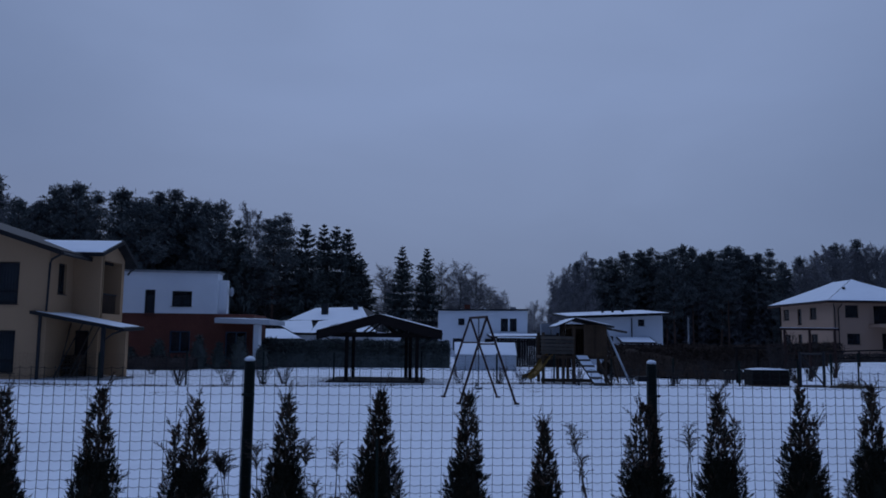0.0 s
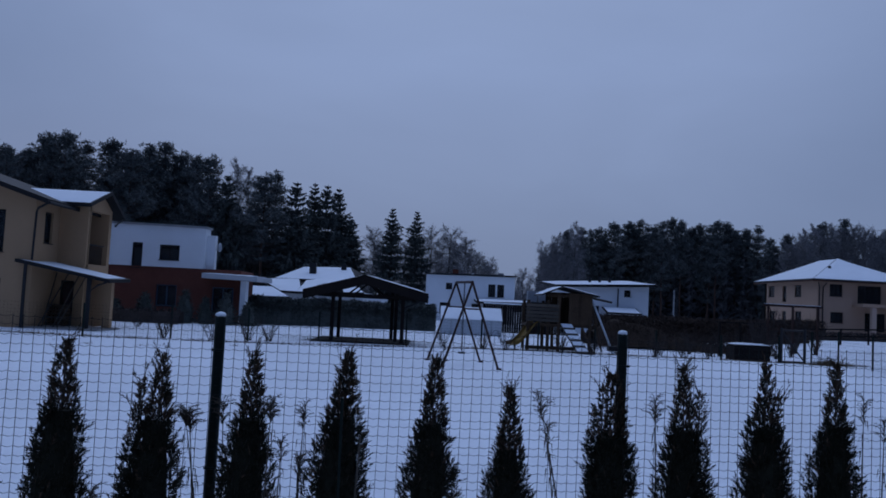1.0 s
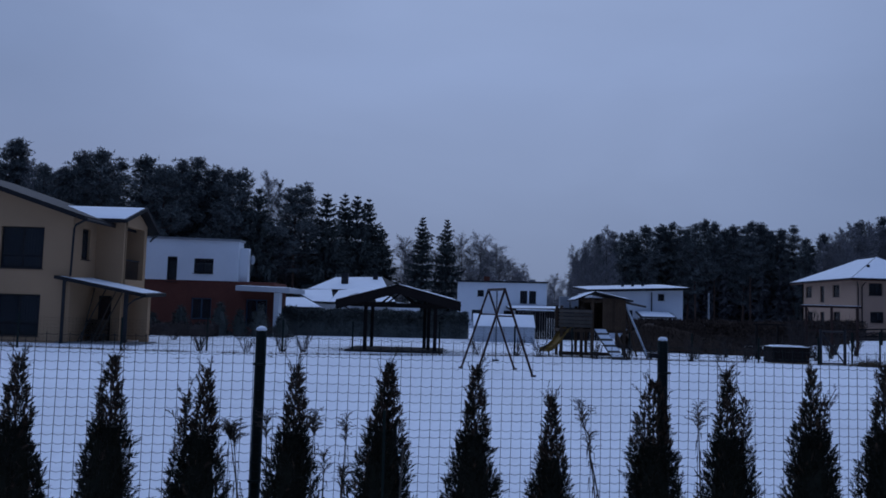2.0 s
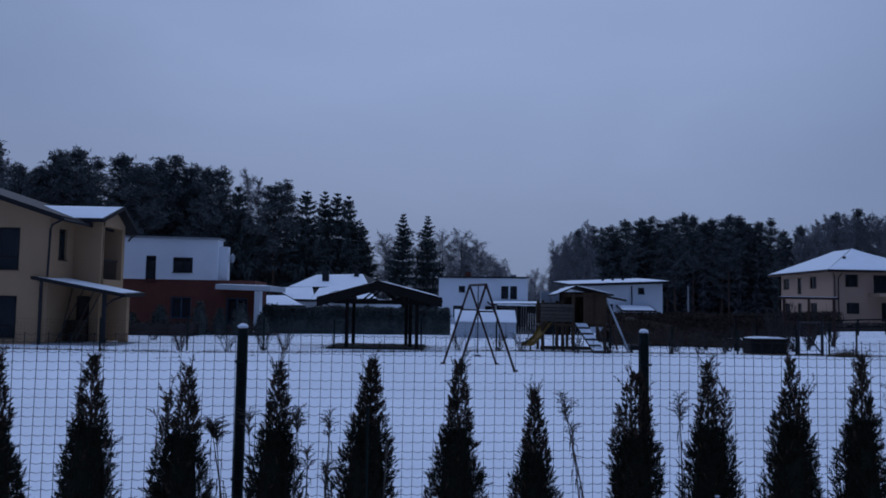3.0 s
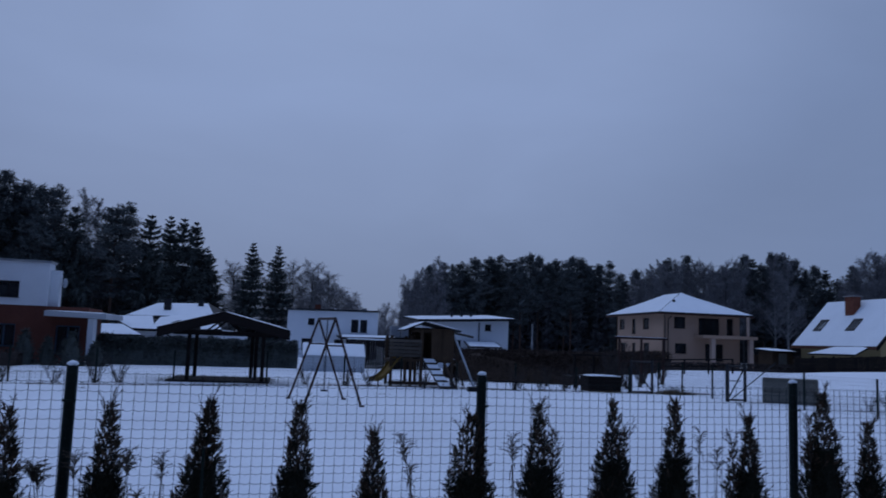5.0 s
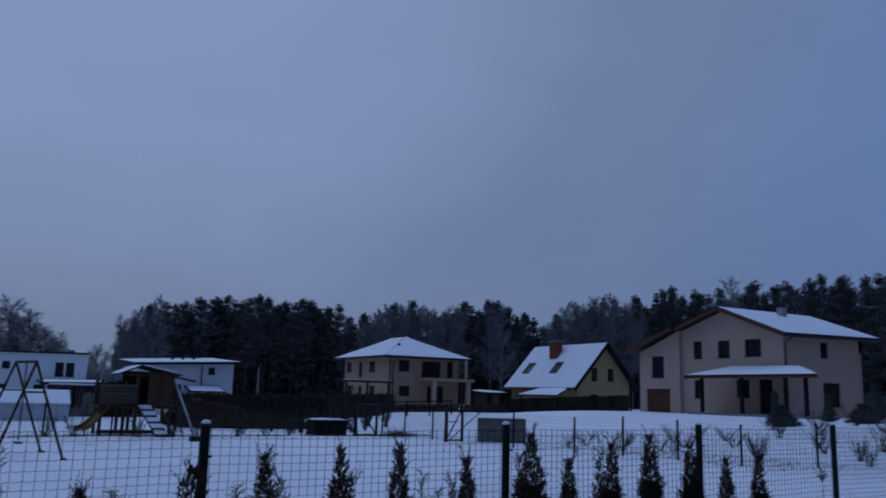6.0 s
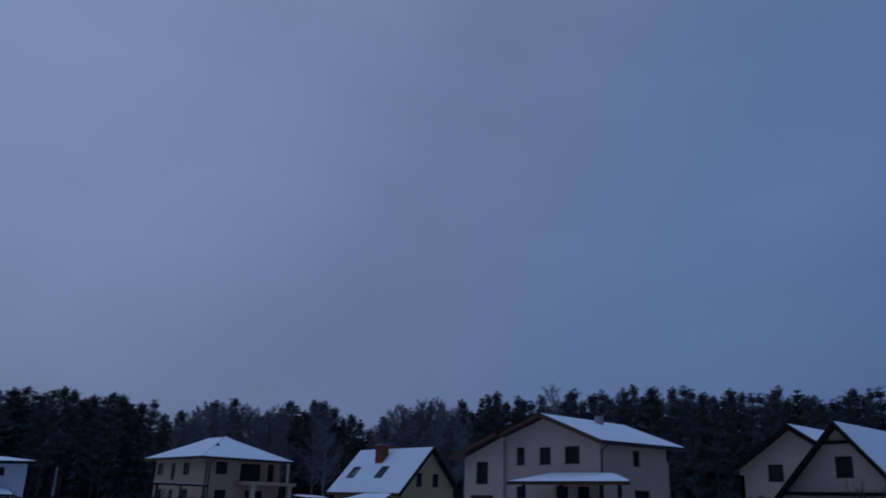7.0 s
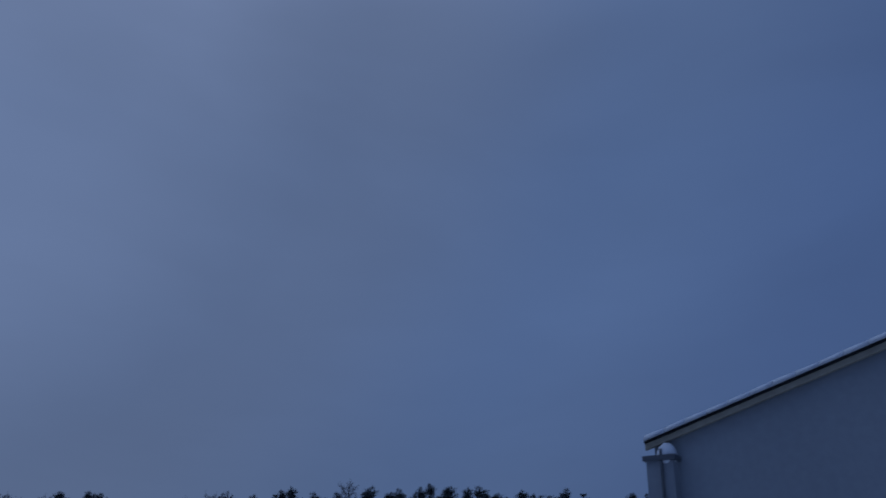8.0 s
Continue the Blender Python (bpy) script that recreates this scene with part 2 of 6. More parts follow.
# ---- building blocks ----
class Shape:
    """Vertices and faces gathered for one mesh."""

    def __init__(self):
        self.v, self.f = [], []

    def add(self, verts, faces):
        n = len(self.v)
        self.v += [tuple(p) for p in verts]
        self.f += [tuple(i + n for i in q) for q in faces]
        return self

    def hexa(self, p):
        return self.add(p, [(0, 3, 2, 1), (4, 5, 6, 7), (0, 1, 5, 4), (1, 2, 6, 5), (2, 3, 7, 6), (3, 0, 4, 7)])

    def box(self, x0, y0, z0, x1, y1, z1):
        return self.hexa([(x0, y0, z0), (x1, y0, z0), (x1, y1, z0), (x0, y1, z0), (x0, y0, z1), (x1, y0, z1), (x1, y1, z1), (x0, y1, z1)])

    def slab(self, pts, t):
        """A sheet of thickness t under the outline pts."""
        n = len(pts)
        low = [(x, y, z - t) for x, y, z in pts]
        return self.add(list(pts) + low, [tuple(range(n)), tuple(range(2 * n - 1, n - 1, -1))] + [(i, n + i, n + (i + 1) % n, (i + 1) % n) for i in range(n)])

    def tube(self, pts, r, n=6, caps=True):
        pts = [Vector(p) for p in pts]
        rs = r if isinstance(r, (list, tuple)) else [r] * len(pts)
        v, f = [], []
        for i, p in enumerate(pts):
            d = pts[min(i + 1, len(pts) - 1)] - pts[max(i - 1, 0)]
            d = d.normalized() if d.length else Vector((0, 0, 1))
            a = d.cross(Vector((0, 0, 1)) if abs(d.z) < 0.9 else Vector((0, 1, 0))).normalized()
            b = d.cross(a)
            for k in range(n):
                w = 2 * math.pi * (k + 0.5) / n
                v.append(p + (a * math.cos(w) + b * math.sin(w)) * rs[i])
        for i in range(len(pts) - 1):
            for k in range(n):
                f.append((i * n + k, i * n + (k + 1) % n, (i + 1) * n + (k + 1) % n, (i + 1) * n + k))
        if caps:
            f += [tuple(range(n - 1, -1, -1)), tuple((len(pts) - 1) * n + k for k in range(n))]
        return self.add(v, f)

    def blob(self, c, rx, ry, rz, n=10, rings=6, lumps=0.12):
        v, f = [], []
        for i in range(rings + 1):
            a = math.pi * i / rings
            for k in range(n):
                w = 2 * math.pi * k / n
                d = Vector((math.sin(a) * math.cos(w), math.sin(a) * math.sin(w), math.cos(a)))
                s = 1 + lumps * noise.noise(d * 2.1 + Vector(c))
                v.append((c[0] + d.x * rx * s, c[1] + d.y * ry * s, c[2] + d.z * rz * s))
        for i in range(rings):
            for k in range(n):
                f.append((i * n + k, (i + 1) * n + k, (i + 1) * n + (k + 1) % n, i * n + (k + 1) % n))
        return self.add(v, f)

    def mesh(self, name, material, origin=(0, 0, 0), smooth=False):
        me = bpy.data.meshes.new(name)
        me.from_pydata([(x - origin[0], y - origin[1], z - origin[2]) for x, y, z in self.v], [], self.f)
        if smooth:
            me.polygons.foreach_set("use_smooth", [True] * len(me.polygons))
        me.materials.append(material)
        me.update()
        return me


def thing(name, base, label, category, group="", kind=""):
    ob = new(name)
    ob.location = base
    ob.empty_display_size = 0.2
    return tagged(ob, label, category, group, kind)


def top_of(ob):
    while ob.parent:
        ob = ob.parent
    return ob


FINE = {"foliage", "tip", "crown", "twig_spray", "branchwork", "seed_head", "wire_mesh", "dead_brush", "snow_clot", "withered_leaves"}


def part(name, shape, material, parent, label="", smooth=False):
    ob = new(name, shape.mesh(name, material, top_of(parent).location, smooth))
    ob.parent = parent
    if label:
        ob["label"] = label
    if name in FINE:
        ob["kind"] = "stuff"
    return ob


def solo(name, shape, material, label, category, base=(0, 0, 0), group="", kind="", smooth=False):
    ob = new(name, shape.mesh(name, material, base, smooth))
    ob.location = base
    return tagged(ob, label, category, group, kind)


def ease(a, b, x):
    t = min(1.0, max(0.0, (x - a) / (b - a)))
    return t * t * (3 - 2 * t)


def land(x, y):
    """Height of the ground: level near by, rising gently towards the pale house, less so farther back."""
    return 1.15 * ease(22, 38, x) * (1 - 0.62 * ease(44, 60, y)) + 0.03 * noise.noise(Vector((x * 0.22, y * 0.22, 0))) * ease(3, 9, abs(y) + abs(x)) + 0.012 * noise.noise(Vector((x * 1.1, y * 1.1, 3)))


# ---- ground: one snow-covered sheet to the horizon ----
def build_ground():
    k = np.linspace(-1, 1, 241)
    xs = 8 + 900 * np.sinh(5.2 * k) / math.sinh(5.2)
    ys = 18 + 900 * np.sinh(5.2 * k) / math.sinh(5.2)
    s = Shape()
    s.v = [(x, y, land(x, y)) for y in ys for x in xs]
    n = len(xs)
    s.f = [(j * n + i, j * n + i + 1, (j + 1) * n + i + 1, (j + 1) * n + i) for j in range(n - 1) for i in range(n - 1)]
    solo("ground", s, FIELD, "snow-covered level field with faint tracks", "snow field", kind="structure", smooth=True)


build_ground()


# ---- walls with openings, windows, roofs ----
class Side:
    """One upright wall plane: u runs along it, depth goes inwards."""

    def __init__(self, axis, at, inward=1):
        self.axis, self.at, self.inward = axis, at, inward

    def p(self, u, d, z):
        w = self.at + self.inward * d
        return (u, w, z) if self.axis == "Y" else (w, u, z)

    def block(self, s, u0, u1, d0, d1, z0, z1, z0b=None, z1b=None):
        z0b, z1b = z0 if z0b is None else z0b, z1 if z1b is None else z1b
        return s.hexa([self.p(u0, d0, z0), self.p(u1, d0, z0b), self.p(u1, d1, z0b), self.p(u0, d1, z0), self.p(u0, d0, z1), self.p(u1, d0, z1b), self.p(u1, d1, z1b), self.p(u0, d1, z1)])


def wall(parent, side, profile, bottom, holes, material, thick=0.3, name="wall", label=""):
    """A wall under the profile [(u, z)...], pierced by the holes (u0, u1, z0, z1)."""
    us = sorted({u for u, _ in profile} | {u for h in holes for u in h[:2]})
    us = [u for u in us if profile[0][0] <= u <= profile[-1][0]]

    def top(u):
        for (a, za), (b, zb) in zip(profile, profile[1:]):
            if a <= u <= b:
                return za + (zb - za) * (u - a) / (b - a)
        return profile[-1][1]

    s = Shape()
    for a, b in zip(us, us[1:]):
        mid = (a + b) / 2
        gaps = sorted((h[2], h[3]) for h in holes if h[0] < mid < h[1])
        z = bottom
        for g0, g1 in gaps:
            if g0 > z:
                side.block(s, a, b, 0, thick, z, g0)
            z = g1
        side.block(s, a, b, 0, thick, z, top(a), z, top(b))
    return part(name, s, material, parent, label)


def window(parent, side, u0, u1, z0, z1, cols=1, rows=(), bar=0.07, inset=0.1, frame=None, sill=True, name="window", label="", curtain=None):
    """A framed window in a hole: frame with mullions, panes, a sill."""
    frame = frame or FRAME_DARK
    g = 0.004
    ring = [(a, d, b) for d in (inset, inset + 0.08) for a, b in ((u0 + g, z0 + g), (u1 - g, z0 + g), (u1 - g, z1 - g), (u0 + g, z1 - g), (u0 + bar, z0 + bar), (u1 - bar, z0 + bar), (u1 - bar, z1 - bar), (u0 + bar, z1 - bar))]
    faces = []
    for i in range(4):
        j = (i + 1) % 4
        faces += [(i, j, 4 + j, 4 + i), (8 + j, 8 + i, 12 + i, 12 + j), (4 + i, 4 + j, 12 + j, 12 + i), (j, i, 8 + i, 8 + j)]
    w = part(name, Shape().add([side.p(*q) for q in ring], faces), frame, parent, label)
    cuts = [u0 + bar + (u1 - u0 - 2 * bar) * i / cols for i in range(cols + 1)]
    for c in cuts[1:-1]:
        part("mullion", side.block(Shape(), c - bar / 2, c + bar / 2, inset, inset + 0.08, z0 + bar, z1 - bar), frame, w)
    for r in rows:
        zr = z0 + (z1 - z0) * r
        part("transom", side.block(Shape(), u0 + bar, u1 - bar, inset - 0.004, inset + 0.076, zr - bar / 2, zr + bar / 2), frame, w)
    for a, b in zip(cuts, cuts[1:]):
        q = Shape()
        side.block(q, a, b, inset + 0.03, inset + 0.045, z0 + bar * 0.6, z1 - bar * 0.6)
        part("pane", q, GLASS, w)
    if curtain:
        q = Shape()
        n = 24
        c0, c1 = curtain
        for i in range(n):
            a, b = (u0 + (u1 - u0) * (c0 + (c1 - c0) * k / n) for k in (i, i + 1))
            da, db = (0.27 + 0.03 * math.sin(i * 1.9), 0.27 + 0.03 * math.sin((i + 1) * 1.9))
            q.add([side.p(a, da, z0), side.p(b, db, z0), side.p(b, db, z1), side.p(a, da, z1)], [(0, 1, 2, 3)])
        part("curtain", q, CURTAIN, w, "pale folded curtain behind the glass")
    if sill:
        q = Shape()
        side.block(q, u0 - 0.05, u1 + 0.05, -0.05, inset, z0 - 0.035, z0 - 0.004)
        part("sill", q, METAL_DARK, w)
    return w


def roof(parent, pts, thick=0.18, snow=0.07, cover=1.0, material=None, name="roof", inset=0.10, label=""):
    """A roof slope with its snow. pts: eave, eave, ridge, ridge."""
    s = Shape().slab(pts, thick)
    r = part(name, s, material or ROOF_DARK, parent, label)
    if snow:
        c = [sum(p[i] for p in pts) / len(pts) for i in range(3)]
        P = [Vector(p) for p in pts]
        C = Vector(c)
        inner = [p + (C - p).normalized() * inset for p in P]
        m = 14
        q = Shape()
        grid = []
        for j in range(m + 1):
            for i in range(m + 1):
                a, b = i / m, j / m
                if len(inner) == 4:
                    p = (inner[0] * (1 - a) + inner[1] * a) * (1 - b) + (inner[3] * (1 - a) + inner[2] * a) * b
                else:
                    e = inner[0] * (1 - a) + inner[1] * a
                    p = e * (1 - b) + inner[2] * b
                edge = min(a, 1 - a, b * 1.0, 1 - b) if len(inner) == 4 else min(a, 1 - a, b)
                lift = snow * min(1, edge * 8) * (0.8 + 0.35 * noise.noise(p * 0.9)) + 0.006
                grid.append((p.x, p.y, p.z + lift))
        q.add(grid, [(j * (m + 1) + i, j * (m + 1) + i + 1, (j + 1) * (m + 1) + i + 1, (j + 1) * (m + 1) + i) for j in range(m) for i in range(m)])
        part("snow_layer", q, ROOF_SNOW, r, "thin white snow on the roof", smooth=True)
    return r


def gutter(parent, a, b, r=0.06, material=None):
    part("gutter", Shape().tube([a, b], r, 8), material or METAL_DARK, parent)


def downpipe(parent, pts, r=0.045, material=None):
    part("downpipe", Shape().tube(pts, r, 8), material or METAL_DARK, parent)


def shell(parent, x0, y0, x1, y1, z0, z1, skip="", material=None, thick=0.3):
    """Plain walls for the unseen sides of a house, and a dark floor between its storeys."""
    if "W" not in skip:
        part("wall", Shape().box(x0, y0 + thick, z0, x0 + thick, y1 - thick, z1), material, parent)
    if "E" not in skip:
        part("wall", Shape().box(x1 - thick, y0 + thick, z0, x1, y1 - thick, z1), material, parent)
    if "N" not in skip:
        part("wall", Shape().box(x0, y1 - thick, z0, x1, y1, z1), material, parent)
    if "S" not in skip:
        part("wall", Shape().box(x0, y0, z0, x1, y0 + thick, z1), material, parent)
    part("storey_floor", Shape().box(x0 + thick, y0 + thick, (z0 + z1) / 2 - 0.1, x1 - thick, y1 - thick, (z0 + z1) / 2 + 0.1), SHADE_DARK, parent)


# ---- the houses ----
def tan_house():
    h = thing("house", (-18, 36, 0), "tan plastered two-storey house with dark snow-dusted roof and porch", "house")
    south, east = Side("Y", 33.5), Side("X", -15.75, -1)
    z = -0.6
    wins = [(-18.75, -16.95, 3.02, 4.74), (-18.75, -16.95, 0.25, 1.96), (-23.0, -21.2, 3.02, 4.74), (-23.0, -21.2, 0.25, 1.96)]
    wall(h, south, [(-28.5, 5.4), (-22.1, 7.30), (-15.75, 5.30)], z, wins, PLASTER_TAN)
    for a, b, c, d in wins:
        # right-half curtains are added to pale the panes like reflected sky
        window(h, south, a, b, c, d, 2, (0.3,), label="dark-framed two-light window", curtain=(0.5, 1.0))
    hole = (34.35, 35.1, 3.5, 4.8)
    wall(h, east, [(33.8, 5.36), (35.75, 5.36)], z, [hole], PLASTER_TAN)
    window(h, east, *hole, 1)
    # wing set back, its gable end opening on a balcony
    front = Side("Y", 35.75)
    door = (-15.55, -14.95, 0.05, 2.0)
    wall(h, front, [(-16.05, 5.3), (-14.55, 5.3)], z, [door], PLASTER_TAN)
    window(h, front, *door, 1, (0.4,), name="porch_door", sill=False, label="dark glazed porch door")
    end = Side("X", -14.55, -1)
    openings = [(35.98, 38.1, 2.75, 5.1), (35.98, 38.1, 0.0, 2.2)]
    wall(h, end, [(35.9, 5.38), (37.2, 5.85), (38.4, 5.35)], z, openings, PLASTER_TAN)
    s = Shape().box(-15.84, 36.1, 2.5, -14.88, 38.09, 2.68)
    part("balcony_floor", s, CONCRETE, h)
    part("balcony_back_wall", Shape().box(-16.0, 36.08, -0.4, -15.85, 38.09, 5.2), BRICK_RED, h, "dark recessed balcony wall")
    rail = Shape()
    for i in range(17):
        y = 36.1 + i * 0.115
        rail.box(-14.75, y, 2.75, -14.73, y + 0.02, 3.6)
    rail.box(-14.77, 36.06, 3.6, -14.7, 38.08, 3.65)
    part("balcony_rail", rail, METAL_DARK, h)
    part("wall", Shape().box(-16.05, 38.1, z, -14.85, 38.4, 5.2), PLASTER_TAN, h)
    shell(h, -28.5, 33.5, -15.75, 39.8, z, 5.36, "S" + "E", PLASTER_TAN)
    part("wall", Shape().box(-16.05, 38.4, z, -15.75, 39.8, 5.36), PLASTER_TAN, h)
    # roofs
    roof(h, [(-29.3, 32.7, 5.25), (-22.1, 32.7, 7.46), (-22.1, 40.4, 7.46), (-29.3, 40.4, 5.25)], 0.16)
    roof(h, [(-14.95, 32.7, 5.17), (-14.95, 40.4, 5.17), (-22.1, 40.4, 7.46), (-22.1, 32.7, 7.46)], 0.2, 0.0)
    roof(h, [(-16.6, 34.9, 5.30), (-14.15, 34.9, 5.30), (-14.15, 37.2, 6.08), (-18.6, 37.2, 6.08)], 0.16)
    roof(h, [(-14.15, 39.0, 5.1), (-16.6, 39.0, 5.1), (-18.6, 37.2, 6.08), (-14.15, 37.2, 6.08)], 0.16)
    gutter(h, (-14.9, 32.75, 5.03), (-14.9, 35.1, 5.03))
    downpipe(h, [(-14.95, 33.0, 5.1), (-15.6, 33.35, 4.85), (-15.68, 33.4, 4.7), (-15.72, 33.4, 2.75)])
    downpipe(h, [(-14.2, 38.95, 5.0), (-14.28, 38.4, 4.75), (-14.3, 38.2, 4.6)])
    # lean-to porch roof with posts
    roof(h, [(-16.25, 33.1, 2.76), (-12.75, 33.9, 2.10), (-12.75, 36.3, 2.18), (-16.0, 35.7, 2.80)], 0.14, 0.03, name="porch_roof", inset=0.2)
    for x, y, w, mt in ((-13.35, 35.5, 0.16, PLASTER_TAN), (-13.65, 34.1, 0.07, METAL_DARK), (-15.9, 33.3, 0.05, METAL_DARK)):
        part("porch_post", Shape().box(x - w, y - w, -0.4, x + w, y + w, 2.18 if x > -15 else 2.62), mt, h)
    downpipe(h, [(-12.85, 34.1, 2.02), (-13.3, 34.1, 1.85), (-13.6, 34.1, 1.6), (-13.6, 34.1, 0.0)], 0.04)
    part("terrace", Shape().box(-16.2, 33.4, -0.3, -12.9, 35.74, 0.06), CONCRETE, h, "low concrete terrace")
    for i, (x, l) in enumerate(((-15.5, 0.35), (-15.35, -0.3), (-14.9, 0.22), (-14.75, 0.4))):
        part("leaning_pole", Shape().tube([(x, 33.9, 0.06), (x + l, 35.6, 2.3)], 0.025, 6), WOOD_GREY, h)
    for i in range(5):
        for k in range(6):
            part("log", Shape().tube([(-15.62 + 0.15 * i + 0.03 * (k % 2), 35.0, 0.14 + 0.15 * k), (-15.62 + 0.15 * i + 0.03 * (k % 2), 35.6, 0.14 + 0.15 * k)], 0.072, 8), WOOD_BROWN, h)


def white_house():
    h = thing("house", (-15, 52, 0), "flat-roofed modern house, white above red-brown ground floor", "house")
    south = Side("Y", 48.3)
    wins = [(-17.03, -16.42, 3.02, 4.5), (-15.44, -14.27, 3.54, 4.43)]
    wall(h, south, [(-24, 5.62), (-12.8, 5.5)], 3.12, wins, PLASTER_WHITE, name="upper_wall", label="white plastered upper wall")
    window(h, south, *wins[0], 1)
    window(h, south, *wins[1], 2)
    low = Side("Y", 48.36)
    lw = [(-15.5, -14.3, 0.85, 2.1), (-12.25, -11.0, 0.5, 2.1)]
    wall(h, low, [(-24, 3.117), (-10.6, 3.117)], -0.5, lw, BRICK_RED, name="lower_wall", label="red-brown clad ground floor")
    for q in lw:
        window(h, low, *q, 2, frame=PAINT_BLUE)
    shell(h, -24, 48.3, -12.8, 49.4, 3.12, 5.5, "S", PLASTER_WHITE)
    part("wall", Shape().box(-12.79, 48.7, 3.12, -12.32, 49.2, 5.12), PLASTER_WHITE, h)
    shell(h, -24, 48.36, -10.6, 51.8, -0.5, 3.1, "S", BRICK_RED)
    s = Shape().slab([(-24.1, 48.2, 5.72), (-12.72, 48.2, 5.6), (-12.72, 49.5, 5.6), (-24.1, 49.5, 5.72)], 0.12)
    part("roof", s, METAL_GREY, h, "thin metal-edged flat roof")
    roof(h, [(-12.6, 47.2, 2.86), (-9.45, 47.2, 2.80), (-9.45, 52, 2.80), (-12.6, 52, 2.86)], 0.28, 0.06, material=PLASTER_GREY, name="canopy", inset=0.03)
    part("canopy_wall", Shape().box(-10.42, 47.5, -0.3, -10.12, 48.3, 2.51), PLASTER_WHITE, h)
    dish = Shape().blob((-12.1, 48.9, 4.45), 0.12, 0.28, 0.28, 12, 6, 0.0)
    part("satellite_dish", dish, PVC_WHITE, h, smooth=True)
    part("dish_arm", Shape().tube([(-12.1, 48.95, 4.45), (-12.33, 49.1, 4.35)], 0.025), METAL_GREY, h)


def far_roofs_house():
    h = thing("house", (-9, 69, 0), "low house with broad snow-covered roofs behind the hedge", "house")
    roof(h, [(-11.9, 66, 3.15), (-5.2, 66, 3.27), (-6.2, 71, 4.49), (-10.3, 71, 4.36)], 0.2, 0.1)
    roof(h, [(-5.2, 66, 3.27), (-3.6, 72, 3.1), (-6.2, 71, 4.49)], 0.2, 0.0)
    roof(h, [(-5.2, 76, 3.2), (-11.9, 76, 3.2), (-10.3, 71, 4.36), (-6.2, 71, 4.49)], 0.2, 0.1)
    roof(h, [(-9.2, 60.5, 2.14), (-4.25, 60.5, 2.30), (-5.85, 66, 3.60), (-9.3, 66, 3.12)], 0.16, 0.12, name="front_roof", inset=0.04)
    roof(h, [(-10.5, 61.1, 2.16), (-8.9, 61.1, 2.14), (-9.85, 66, 3.19), (-13.0, 66, 3.09)], 0.16, 0.12, name="lower_roof", inset=0.04)
    roof(h, [(-12.0, 57.0, 1.70), (-9.1, 57.0, 1.72), (-10.9, 60.0, 2.42), (-12.4, 60.0, 2.40)], 0.12, 0.1, name="lean_to_roof", inset=0.04)
    part("wall", Shape().box(-10.6, 61.8, -0.3, -4.0, 62.1, 2.1), PLASTER_WHITE, h)
    part("wall", Shape().box(-11.6, 66.4, -0.3, -11.3, 75, 2.95), PLASTER_GREY, h)
    part("wall", Shape().box(-4.6, 62.1, -0.3, -4.3, 75, 2.3), PLASTER_GREY, h)
    part("wall", Shape().box(-12.0, 57.4, -0.3, -9.6, 59.6, 1.56), WOOD_GREY, h)
    part("gable_wall", Shape().slab([(-4.3, 60.9, 2.0), (-2.5, 60.9, 2.0), (-2.5, 61.2, 2.0), (-4.3, 61.2, 2.0)], 2.3), PLASTER_WHITE, h)
    part("chimney", Shape().box(-9.33, 67.7, 3.2, -8.8, 68.2, 4.60), METAL_DARK, h)
    part("vent", Shape().box(-6.9, 69.5, 4.0, -6.5, 69.9, 4.66), METAL_DARK, h)


def cube_house():
    h = thing("house", (5, 88, 0), "pale flat-roofed two-storey house behind the garden", "house")
    south = Side("Y", 85)
    wins = [(2.45, 3.1, 3.3, 3.95), (6.85, 7.6, 2.7, 4.0), (7.78, 8.5, 2.7, 4.0), (1.9, 3.0, 0.7, 1.9), (5.2, 6.1, 0.6, 1.9)]
    wall(h, south, [(0.4, 4.72), (9.6, 4.82)], -0.6, wins, PLASTER_WHITE)
    for q in wins:
        window(h, south, *q, 1 if q[0] < 5 else 2)
    shell(h, 0.4, 85, 9.6, 94, -0.6, 4.72, "S", PLASTER_WHITE)
    part("roof", Shape().slab([(0.25, 84.8, 4.90), (9.75, 84.8, 5.0), (9.75, 94.2, 5.0), (0.25, 94.2, 4.90)], 0.14), METAL_DARK, h, "thin dark flat roof edge")
    part("parapet", Shape().box(5.1, 84.9, 4.82, 5.3, 94, 5.05), PLASTER_WHITE, h)
    part("chimney", Shape().box(3.2, 88, 4.9, 3.8, 88.6, 5.5), BRICK, h)
    part("chimney", Shape().box(8.2, 89, 4.9, 8.8, 89.6, 5.35), METAL_GREY, h)
    roof(h, [(5.4, 79.5, 2.15), (11.0, 79.5, 2.25), (11.0, 84.9, 2.45), (5.4, 84.9, 2.4)], 0.2, 0.08, name="terrace_roof")
    for x in (5.6, 8.2, 10.8):
        part("terrace_post", Shape().box(x - 0.08, 79.7, -0.3, x + 0.08, 79.86, 2.0), WOOD_DARK, h)


